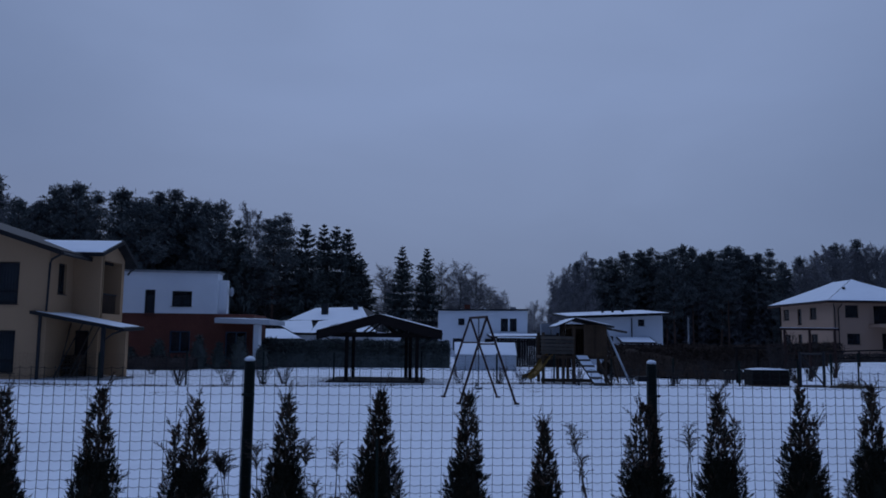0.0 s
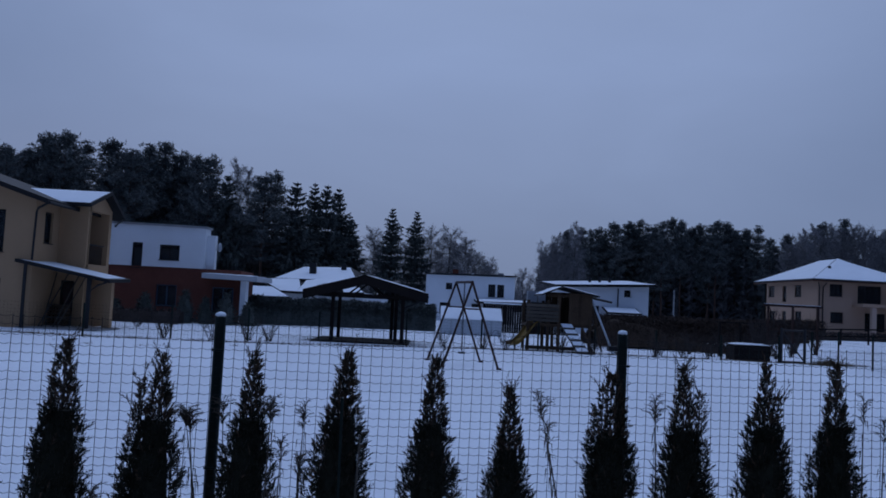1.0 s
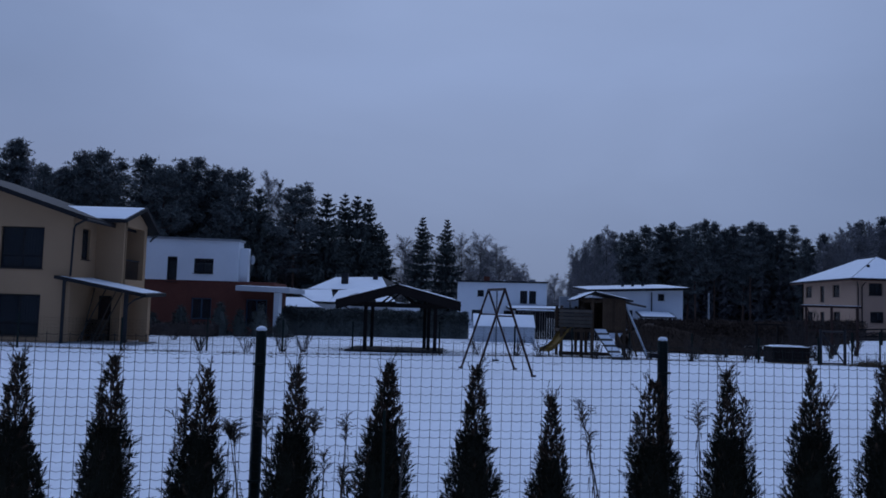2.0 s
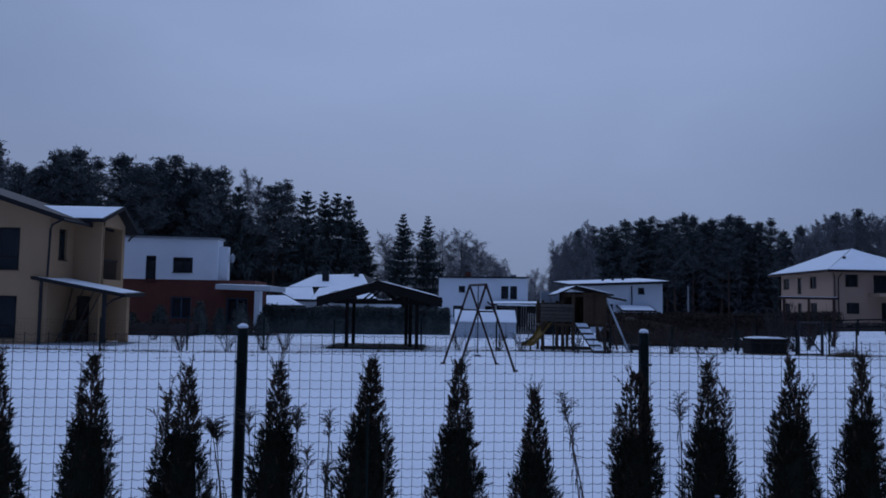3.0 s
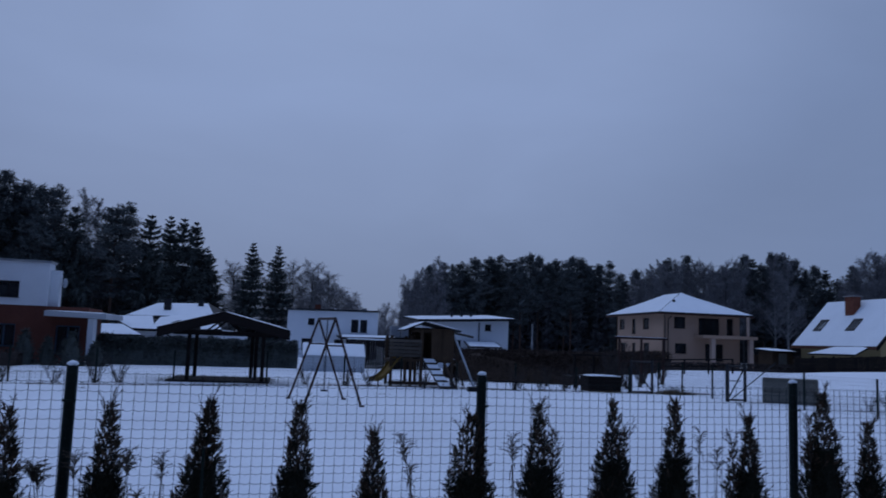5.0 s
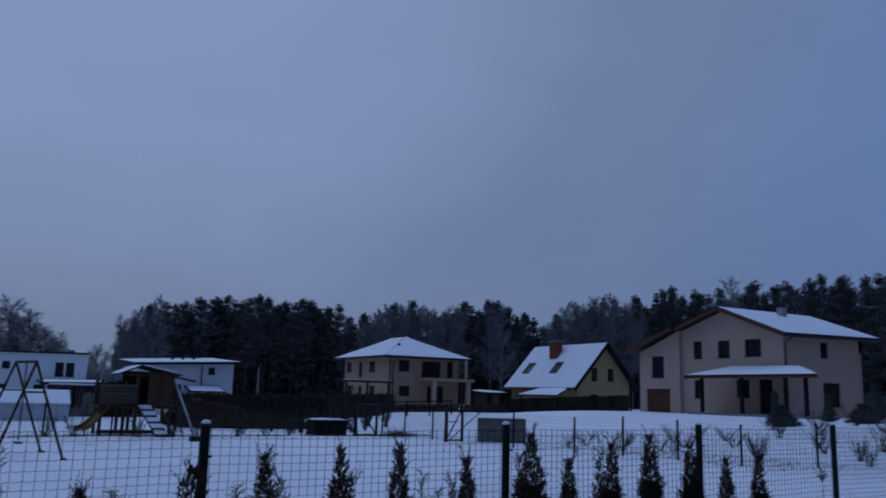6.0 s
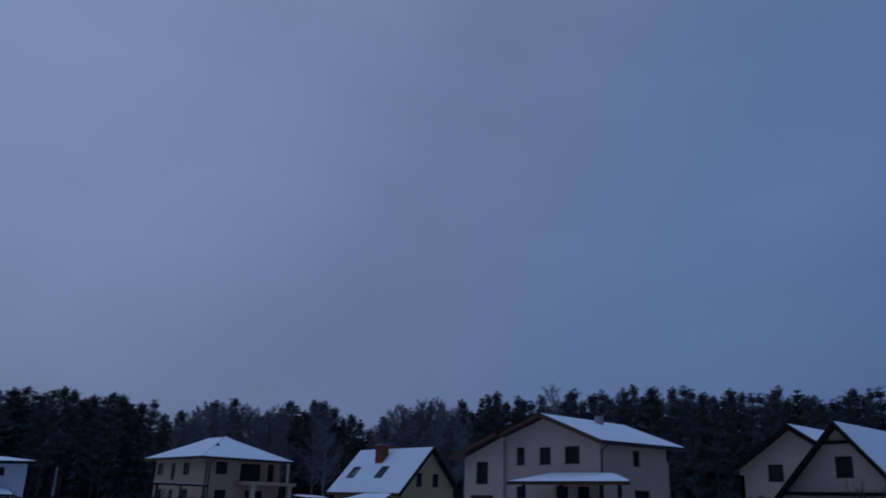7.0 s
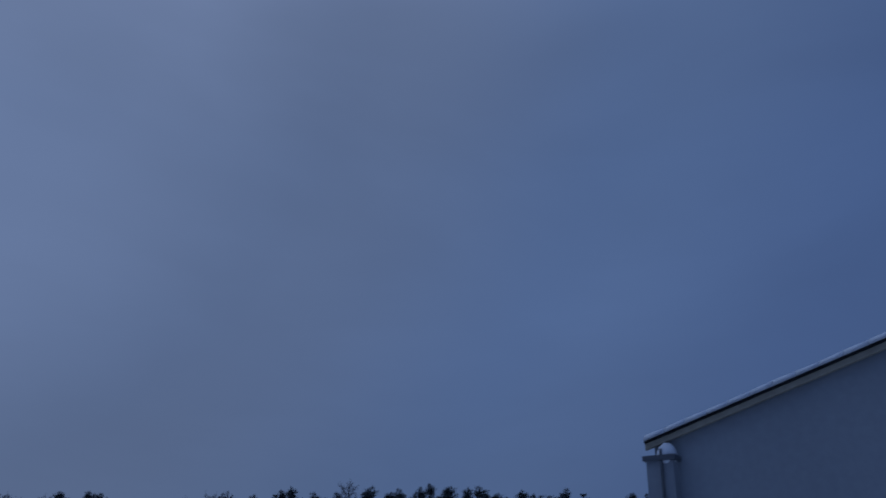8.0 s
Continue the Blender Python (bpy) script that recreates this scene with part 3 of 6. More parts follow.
def cabin_house():
    h = thing("house", (14.5, 66, 0), "low white house with snowy single-pitch roof", "house")
    south = Side("Y", 63)
    wins = [(15.6, 16.1, 3.0, 3.5), (12.6, 13.7, 1.2, 2.2)]
    wall(h, south, [(10.6, 3.5), (17.5, 3.82)], -0.4, wins, PLASTER_WHITE)
    for q in wins:
        window(h, south, *q, 1)
    shell(h, 10.6, 63, 17.5, 70, -0.4, 3.5, "S", PLASTER_WHITE)
    roof(h, [(10.1, 62.3, 3.66), (17.95, 62.3, 4.02), (17.95, 70.5, 4.5), (10.1, 70.5, 4.1)], 0.16, 0.08)
    for x in (13.4, 14.2, 15.0):
        part("roof_vent", Shape().tube([(x, 65.5, 3.9), (x, 65.5, 4.5)], 0.11, 8), METAL_DARK, h)
    downpipe(h, [(15.1, 62.9, 3.6), (15.1, 62.9, 0.2)])
    part("lean_to", Shape().box(14.2, 61.4, -0.3, 16.2, 62.99, 1.7), PLASTER_GREY, h)
    roof(h, [(13.9, 61.0, 1.75), (16.5, 61.0, 1.75), (16.5, 62.98, 2.15), (13.9, 62.98, 2.15)], 0.1, 0.06, name="lean_to_roof")


def hip_house():
    h = thing("house", (40, 80, 1), "peach two-storey house with snow-covered hipped roof", "house")
    south, west = Side("Y", 74.5), Side("X", 36.3)
    z = 0.3
    wins = [(37.4, 38.6, 4.22, 5.33), (40.0, 42.2, 3.62, 5.3), (43.0, 43.7, 3.72, 5.35), (37.5, 38.7, 1.78, 2.76), (40.7, 42.6, 1.15, 2.8)]
    wall(h, south, [(36.3, 5.7), (44.4, 5.7)], z, wins, PLASTER_PEACH)
    for q, c in zip(wins, (2, 3, 1, 2, 2)):
        window(h, south, *q, c)
    ww = [(83.8, 85.2, 4.15, 5.25), (81.0, 81.9, 3.65, 5.22), (77.8, 79.2, 4.12, 5.25), (83.6, 85.0, 1.6, 2.7), (81.0, 81.9, 1.1, 2.7), (77.7, 79.1, 1.65, 2.72)]
    wall(h, west, [(74.8, 5.7), (86.0, 5.7)], z, ww, PLASTER_PEACH)
    for q in ww:
        window(h, west, *q, 2 if q[1] - q[0] > 1 else 1)
    shell(h, 36.3, 74.5, 44.4, 86.0, z, 5.7, "SW", PLASTER_PEACH)
    e = 5.72
    a, b, c, d = (35.4, 73.6, e), (45.4, 73.6, e), (45.4, 87.0, e), (35.4, 87.0, e)
    r0, r1 = (40.2, 78.8, 8.0), (40.2, 82.0, 8.0)
    roof(h, [a, b, r0], 0.16, 0.09, inset=0.06)
    roof(h, [d, a, r0, r1], 0.16, 0.09, inset=0.06)
    roof(h, [b, c, r1, r0], 0.16, 0.09, inset=0.06)
    roof(h, [c, d, r1], 0.16, 0.09, inset=0.06)
    part("eave_board", Shape().box(35.4, 73.6, 5.48, 45.4, 73.66, 5.56).box(35.4, 73.66, 5.48, 35.46, 87.0, 5.56), FASCIA_BROWN, h)
    downpipe(h, [(36.0, 73.8, 5.4), (36.4, 74.4, 5.0), (36.4, 74.4, 1.0)])
    downpipe(h, [(36.8, 73.8, 5.4), (36.75, 74.42, 5.0), (36.75, 74.42, 1.0)])
    part("vent", Shape().tube([(38.2, 76.2, 6.4), (38.2, 76.2, 7.1)], 0.14, 8), METAL_DARK, h)
    # balcony on columns over the entrance
    part("balcony_slab", Shape().box(39.5, 72.6, 3.32, 45.2, 74.49, 3.62), PLASTER_PEACH, h)
    for x in (40.6, 44.6):
        part("column", Shape().box(x - 0.2, 72.7, 0.4, x + 0.2, 73.1, 3.32), PLASTER_PINK, h)
    part("column", Shape().box(44.2, 72.75, 3.62, 44.4, 72.95, 5.5), PLASTER_PINK, h)


def yellow_house():
    h = thing("house", (49, 62, 1), "yellow gabled house with steep snow-covered roof and brick chimney", "house")
    south = Side("Y", 56.9)
    z = 0.2
    wins = [(47.55, 48.2, 3.5, 4.65), (49.4, 50.1, 3.55, 4.65), (47.4, 48.3, 1.4, 2.35), (49.4, 50.2, 1.4, 2.3)]
    prof = [(46.0, 3.5), (48.95, 6.72), (51.9, 3.45)]
    wall(h, south, prof, z, wins, PLASTER_YELLOW)
    for q in wins:
        window(h, south, *q, 1)
    shell(h, 46.0, 56.9, 51.9, 67.0, z, 3.4, "S", PLASTER_YELLOW)
    wall(h, Side("Y", 66.7), prof, 3.4, [], PLASTER_YELLOW)
    roof(h, [(45.2, 67.3, 2.85), (45.2, 56.3, 2.85), (48.95, 56.3, 6.95), (48.95, 67.3, 6.95)], 0.2, 0.08, inset=0.08)
    roof(h, [(52.6, 56.3, 2.9), (52.6, 67.3, 2.9), (48.95, 67.3, 6.95), (48.95, 56.3, 6.95)], 0.2, 0.08, inset=0.08)
    roof(h, [(44.0, 63.2, 2.2), (44.0, 57.2, 2.2), (45.3, 57.2, 2.86), (45.3, 61.2, 2.86)], 0.12, 0.07, name="porch_roof", inset=0.04)
    for y in (57.4, 60.1, 62.8):
        part("porch_post", Shape().box(44.2, y, 0.6, 44.35, y + 0.15, 2.0), WOOD_DARK, h)
    ch = part("chimney", Shape().box(47.6, 62.0, 5.0, 48.3, 63.1, 7.15), BRICK, h, "red brick chimney")
    part("chimney_cap", Shape().box(47.5, 61.9, 7.15, 48.4, 63.2, 7.25), CONCRETE, ch)
    for y in (60.4, 64.7):
        s = Shape()
        for a, b in ((y, y + 0.1), (y + 1.0, y + 1.1)):
            s.slab([(46.4, a, 4.31), (46.4, b, 4.31), (47.15, b, 5.13), (47.15, a, 5.13)], 0.1)
        for x, k in ((46.35, 4.27), (47.12, 5.11)):
            s.slab([(x, y, k), (x, y + 1.1, k), (x + 0.12, y + 1.1, k + 0.13), (x + 0.12, y, k + 0.13)], 0.1)
        part("skylight_pane", Shape().slab([(46.42, y + 0.1, 4.22), (46.42, y + 1.0, 4.22), (47.13, y + 1.0, 5.0), (47.13, y + 0.1, 5.0)], 0.02).slab([(46.42, y + 0.1, 4.28), (46.42, y + 1.0, 4.28), (47.13, y + 1.0, 5.06), (47.13, y + 0.1, 5.06)], 0.02), GLASS, h)
        part("skylight", s, METAL_DARK, h)
    for ya, za in ((45.2, 2.85), (52.6, 2.9)):
        v = Shape().hexa([(ya, 56.22, za - 0.32), (48.95, 56.22, 6.63), (48.95, 56.3, 6.63), (ya, 56.3, za - 0.32), (ya, 56.22, za - 0.02), (48.95, 56.22, 6.93), (48.95, 56.3, 6.93), (ya, 56.3, za - 0.02)])
        part("verge_board", v, WOOD_DARK, h)
    part("eave_board", Shape().box(45.12, 56.3, 2.62, 45.2, 67.3, 2.84), FASCIA_BROWN, h)


def beige_house():
    h = thing("house", (46, 38, 1.1), "pale two-storey house with asymmetrical gable, garage and porch", "house")
    west, south = Side("X", 42.6), Side("Y", 33.1)
    z = 0.5
    gar = (42.3, 44.6, 0.9, 2.76)
    wins = [(39.55, 40.3, 4.81, 5.97), (37.2, 38.2, 4.81, 5.92), (34.75, 36.0, 4.84, 5.92), (39.75, 40.3, 2.18, 3.38), (35.75, 36.75, 2.27, 3.4), (34.02, 35.0, 1.3, 3.4)]
    wall(h, west, [(33.4, 6.45), (37.55, 7.9), (41.35, 6.72)], z, wins, PLASTER_PINK)
    for i, q in enumerate(wins):
        window(h, west, *q, 1 if q[1] - q[0] < 0.95 else 2, name="terrace_door" if i == 5 else "window", curtain=(0.0, 1.0) if i == 1 else None)
    wing = Side("X", 42.35)
    slant = (42.85, 44.05, 3.55, 5.05)
    wall(h, wing, [(41.35, 6.75), (45.25, 5.35)], z, [gar, slant], PLASTER_PINK)
    window(h, wing, *slant, 1, label="tall dark window with slanted head")
    for i in range(6):
        g = Shape()
        wing.block(g, gar[0] + 0.01, gar[1] - 0.01, 0.12, 0.17, gar[2] + 0.01 + i * 0.308, gar[2] + 0.308 * (i + 1) - 0.006)
        part("garage_door_panel", g, FASCIA_BROWN, h, "brown sectional garage door")
    sw = [(46.05, 46.8, 4.83, 5.8), (46.15, 47.8, 1.84, 3.3)]
    wall(h, south, [(42.6, 6.25), (50.2, 6.25)], z, sw, PLASTER_PINK)
    window(h, south, *sw[0], 1)
    window(h, south, *sw[1], 2, curtain=(0.0, 1.0))
    shell(h, 42.6, 33.1, 50.2, 45.25, z, 5.3, "SW", PLASTER_PINK)
    wall(h, Side("X", 49.9), [(33.1, 6.4), (37.55, 7.9), (45.25, 5.35)], 5.3, [], PLASTER_PINK)
    # roof slopes, brown boards under the verge
    roof(h, [(41.9, 32.4, 6.15), (51.3, 32.4, 6.30), (51.3, 37.55, 8.12), (41.9, 37.55, 8.12)], 0.2, 0.1, inset=0.05)
    roof(h, [(51.3, 46.1, 5.42), (41.6, 46.1, 5.42), (41.6, 41.3, 7.02), (51.3, 41.3, 7.02)], 0.2, 0.08, inset=0.05)
    roof(h, [(51.3, 41.3, 6.95), (41.9, 41.3, 6.95), (41.9, 37.55, 8.12), (51.3, 37.55, 8.12)], 0.2, 0.08, inset=0.05)
    v = Shape()
    v.hexa([(41.82, 37.55, 7.85), (41.9, 37.55, 7.85), (41.9, 41.3, 6.66), (41.82, 41.3, 6.66), (41.82, 37.55, 8.08), (41.9, 37.55, 8.08), (41.9, 41.3, 6.9), (41.82, 41.3, 6.9)])
    v.hexa([(41.52, 41.3, 6.74), (41.6, 41.3, 6.74), (41.6, 46.1, 5.12), (41.52, 46.1, 5.12), (41.52, 41.3, 6.98), (41.6, 41.3, 6.98), (41.6, 46.1, 5.38), (41.52, 46.1, 5.38)])
    v.hexa([(41.82, 32.4, 5.88), (41.9, 32.4, 5.88), (41.9, 37.55, 7.85), (41.82, 37.55, 7.85), (41.82, 32.4, 6.11), (41.9, 32.4, 6.11), (41.9, 37.55, 8.08), (41.82, 37.55, 8.08)])
    part("verge_board", v, FASCIA_BROWN, h, "brown wooden verge board")
    part("chimney", Shape().box(46.5, 36.1, 7.2, 46.95, 36.55, 8.28), METAL_GREY, h)
    part("chimney", Shape().box(44.5, 40.6, 7.0, 45.0, 41.1, 7.75), METAL_GREY, h)
    gutter(h, (41.9, 32.35, 5.95), (51.3, 32.35, 6.1))
    downpipe(h, [(42.5, 32.4, 5.9), (42.65, 33.0, 5.6), (42.65, 33.02, 1.0)])
    downpipe(h, [(50.0, 32.4, 5.9), (50.1, 33.0, 5.6), (50.1, 33.02, 1.0)])
    # porch
    roof(h, [(39.9, 38.6, 3.6), (39.9, 28.95, 3.6), (42.56, 32.2, 4.2), (42.56, 37.1, 4.26)], 0.14, 0.1, name="porch_roof", inset=0.03)
    roof(h, [(39.9, 28.95, 3.6), (42.56, 30.95, 3.62), (42.56, 32.2, 4.2)], 0.14, 0.08, name="porch_roof", inset=0.03)
    part("porch_fascia", Shape().box(39.88, 28.95, 3.38, 39.96, 38.6, 3.5), FASCIA_BROWN, h)
    for y in (37.4, 34.3, 31.2, 29.9):
        part("porch_post", Shape().box(40.1, y - 0.09, 0.8, 40.28, y + 0.09, 3.46), WOOD_DARK, h)
    part("terrace", Shape().box(39.9, 29.6, 0.4, 42.59, 38.3, 1.30), CONCRETE, h, "raised pale terrace")


def gable_house(x, ridge_y, eave_l, eave_r, z_ridge, z_l, z_r, win, name_label, boards):
    h = thing("house", (x + 4, ridge_y, 1.1), name_label, "house")
    west = Side("X", x)
    wl, wr = eave_l - 0.5, eave_r + 0.5

    def under(y):
        return z_ridge - 0.25 - (z_ridge - z_l) * (y - ridge_y) / (eave_l - ridge_y) if y > ridge_y else z_ridge - 0.25 - (z_ridge - z_r) * (y - ridge_y) / (eave_r - ridge_y)

    wall(h, west, [(wr, under(wr)), (ridge_y, z_ridge - 0.25), (wl, under(wl))], 0.4, win, PLASTER_PINK)
    for q in win:
        window(h, west, *q, 1)
    shell(h, x, wr, x + 9, wl, 0.4, min(under(wl), under(wr)), "W", PLASTER_PINK)
    for ya, za in ((eave_l, z_l), (eave_r, z_r)):
        pts = [(x - 0.6, ya, za), (x + 9.5, ya, za), (x + 9.5, ridge_y, z_ridge), (x - 0.6, ridge_y, z_ridge)]
        roof(h, pts, 0.2, 0.09, inset=0.05)
        v = Shape()
        v.hexa([(x - 0.68, ya, za - 0.4), (x - 0.6, ya, za - 0.4), (x - 0.6, ridge_y, z_ridge - 0.4), (x - 0.68, ridge_y, z_ridge - 0.4), (x - 0.68, ya, za - 0.02), (x - 0.6, ya, za - 0.02), (x - 0.6, ridge_y, z_ridge - 0.02), (x - 0.68, ridge_y, z_ridge - 0.02)])
        part("verge_board", v, WOOD_DARK, h)
    for zb in boards:
        s = Shape()
        k = (z_ridge - zb) / (z_ridge - z_l)
        west.block(s, ridge_y + (eave_r - ridge_y) * k * 0.93, ridge_y + (eave_l - ridge_y) * k * 0.93, -0.12, -0.02, zb - 0.1, zb + 0.1)
        part("cross_board", s, WOOD_DARK, h)
    return h


def garden_shed():
    h = thing("garden_shed", (44.4, 68, 0.4), "small timber shed with flat snowy roof beside the yellow house", "shed")
    for a in ((43.4, 67.4, 45.4, 67.46), (43.4, 69.6, 45.4, 69.66), (43.4, 67.46, 43.46, 69.6), (45.34, 67.46, 45.4, 69.6)):
        part("wall", Shape().box(a[0], a[1], 0.1, a[2], a[3], 2.25), WOOD_BROWN, h)
    roof(h, [(43.1, 67.0, 2.32), (45.7, 67.0, 2.32), (45.7, 70.0, 2.5), (43.1, 70.0, 2.5)], 0.1, 0.1, inset=0.03)
    part("door", Shape().box(44.0, 67.36, 0.4, 44.8, 67.397, 2.1), WOOD_PALE, h)


garden_shed()
tan_house()
white_house()
far_roofs_house()
cube_house()
cabin_house()
hip_house()
yellow_house()
beige_house()
gable_house(54, 26.1, 30.5, 21.0, 7.85, 4.9, 4.5, [(26.9, 28.0, 4.2, 5.27), (26.9, 28.0, 1.8, 2.9)], "pale gabled house with dark verge boards beside the wood", ())
gable_house(51.5, 22.0, 26.9, 17.6, 7.6, 2.2, 2.5, [(21.35, 22.4, 4.32, 5.53)], "pale steep-gabled house with dark cross boards and snowy roof", (3.35, 6.35))


# ---- the near garden fence ----
FA = radians(6.69)
FU, FN = Vector((math.cos(FA), math.sin(FA), 0)), Vector((-math.sin(FA), math.cos(FA), 0))


def along(u, d, z=0.0):
    """A place by its distance along the near fence and away from the camera."""
    return FU * u + FN * d + Vector((0, 0, z))


def near_fence():
    f = thing("wire_fence", along(4, 4.07), "dark green welded-wire garden fence with round posts", "fence")
    top = 1.70
    posts = [-0.447 + 2.0 * i for i in range(-2, 8)]
    for u in posts:
        b = along(u, 4.07, -0.3)
        s = Shape().tube([b, along(u, 4.07, 1.70), along(u, 4.07, 1.712), along(u, 4.07, 1.716)], [0.026, 0.026, 0.023, 0.012], 14)
        p = part("post", s, METAL_GREEN, f, smooth=False)
        c = Shape().blob(along(u, 4.07, 1.715), 0.026, 0.026, 0.016, 10, 6, 0.2)
        part("snow_cap", c, ROOF_SNOW, p, "small cap of snow", smooth=True)
        for z in (0.4, 1.0, 1.55):
            q = Shape().tube([along(u - 0.03, 4.04, z), along(u, 4.035, z), along(u + 0.03, 4.04, z)], 0.006, 5)
            part("wire_clip", q, METAL_GREEN, p)
        if abs(u - 1.553) < 0.01:
            part("tension_bolt", Shape().box(u * FU.x - 4.07 * FA - 0.072, u * FU.y + 4.03, 1.622, u * FU.x - 4.07 * FA - 0.02, u * FU.y + 4.07, 1.647), METAL_DARK, p, "dark wire tensioner on the post")
    rng = random.Random(5)
    for a, b in zip(posts, posts[1:]):
        s = Shape()
        n = 40
        for i in range(n):
            u = a + (b - a) * (i + 0.5) / n
            ph = rng.uniform(-0.003, 0.003)
            s.tube([along(u + ph, 4.04, 0.05), along(u - ph, 4.04, 0.9), along(u + ph * 1.5, 4.04, top - 0.02)], 0.0016, 4, False)
        rows = 38
        for j in range(rows + 1):
            z = 0.08 + (top - 0.1) * j / rows
            sag = rng.uniform(0.002, 0.012)
            pts = []
            for i in range(2 * n + 1):
                t = i / (2 * n)
                pts.append(along(a + (b - a) * t, 4.04, z - sag * math.sin(math.pi * t) + 0.0036 * (1 if i % 2 else -1)))
            s.tube(pts, 0.0014, 4, False)
        part("wire_mesh", s, WIRE_GREEN, f)


near_fence()


# ---- trees ----
def spike(s, p, d, w, rng):
    """One thin leaf or needle spray: a narrow triangle from p along d."""
    a = d.cross(Vector((rng.uniform(-1, 1), rng.uniform(-1, 1), rng.uniform(-1, 1))))
    a = a.normalized() * w if a.length > 1e-6 else Vector((w, 0, 0))
    s.add([p - a, p + a, p + d], [(0, 1, 2)])


def rand_dir(rng, up=0.0):
    while True:
        v = Vector((rng.uniform(-1, 1), rng.uniform(-1, 1), rng.uniform(-1, 1)))
        if 0.05 < v.length < 1:
            v = v.normalized()
            v.z += up
            return v.normalized()


def trunk_line(h, rng, bend=0.02, n=7):
    x = y = 0.0
    pts = []
    for i in range(n):
        pts.append(Vector((x, y, h * i / (n - 1))))
        x += rng.uniform(-bend, bend) * h / n * 2
        y += rng.uniform(-bend, bend) * h / n * 2
    return pts


def on_line(pts, t):
    k = min(len(pts) - 2, int(t * (len(pts) - 1)))
    return pts[k].lerp(pts[k + 1], t * (len(pts) - 1) - k)


def tuft(s, c, n, size, width, rng, up=0.35, flat=0.5):
    """A flattened clump of needle sprays round c."""
    for k in range(n):
        e = rand_dir(rng, up)
        o = rand_dir(rng)
        o.z *= flat
        spike(s, c + o * size * rng.random() ** 0.5, e * size * rng.uniform(0.5, 1.0), width * rng.uniform(0.7, 1.3), rng)


def pine_tree(h, seed, start=0.38, spread=0.17, label=""):
    rng = random.Random(seed)
    t = thing("pine_tree", (0, 0, 0), label or "tall dark pine with irregular crown and bare lower trunk", "tree", "pines of the wood")
    line = trunk_line(h, rng)
    r0 = 0.010 * h
    wood = Shape().tube(line, [r0 * (1 - 0.85 * i / 6) for i in range(7)], 7)
    crown = Shape()
    whorls = 19
    for i in range(whorls):
        k = (i + rng.uniform(0, 0.7)) / whorls
        a = start + (0.975 - start) * k
        full = h * spread * min(1.0, 0.62 + 1.6 * k) * (1 - k ** 2.1) + 0.018 * h
        p = on_line(line, a)
        n = rng.randint(4, 6)
        for b in range(n):
            w = 2 * math.pi * (b + rng.uniform(-0.35, 0.35)) / n + i * 1.1
            reach = full * rng.uniform(0.55, 1.18)
            if k < 0.2 and rng.random() < 0.35:
                continue
            rise = rng.uniform(-0.10, 0.40) + 0.55 * k * k
            d = Vector((math.cos(w), math.sin(w), rise)) * reach
            sag = Vector((0, 0, -0.06 * reach))
            wood.tube([p, p + d * 0.5 + sag, p + d + Vector((0, 0, 0.07 * reach))], [0.05 * (1.1 - k), 0.03, 0.01], 3, False)
            pads = max(2, int(2 + reach * 1.5))
            for j in range(pads):
                f = 0.22 + 0.78 * (j + rng.random()) / pads
                c = p + d * f + sag * math.sin(math.pi * f) + Vector((rng.uniform(-0.3, 0.3), rng.uniform(-0.3, 0.3), 0.1 + 0.1 * f))
                tuft(crown, c, 19, rng.uniform(0.42, 0.62) * h / 20, 0.060, rng, 0.5, 0.75)
        tuft(crown, p, 12, 0.75, 0.11, rng, 0.1, 0.7)
    for k in range(3):
        c = line[-1] + Vector((rng.uniform(-0.4, 0.4), rng.uniform(-0.4, 0.4), rng.uniform(-0.6, 0.05)))
        tuft(crown, c, 20, 0.42, 0.05, rng, 0.9, 0.6)
    part("trunk", wood, BARK_PINE, t)
    part("crown", crown, NEEDLE_PINE, t)
    return t


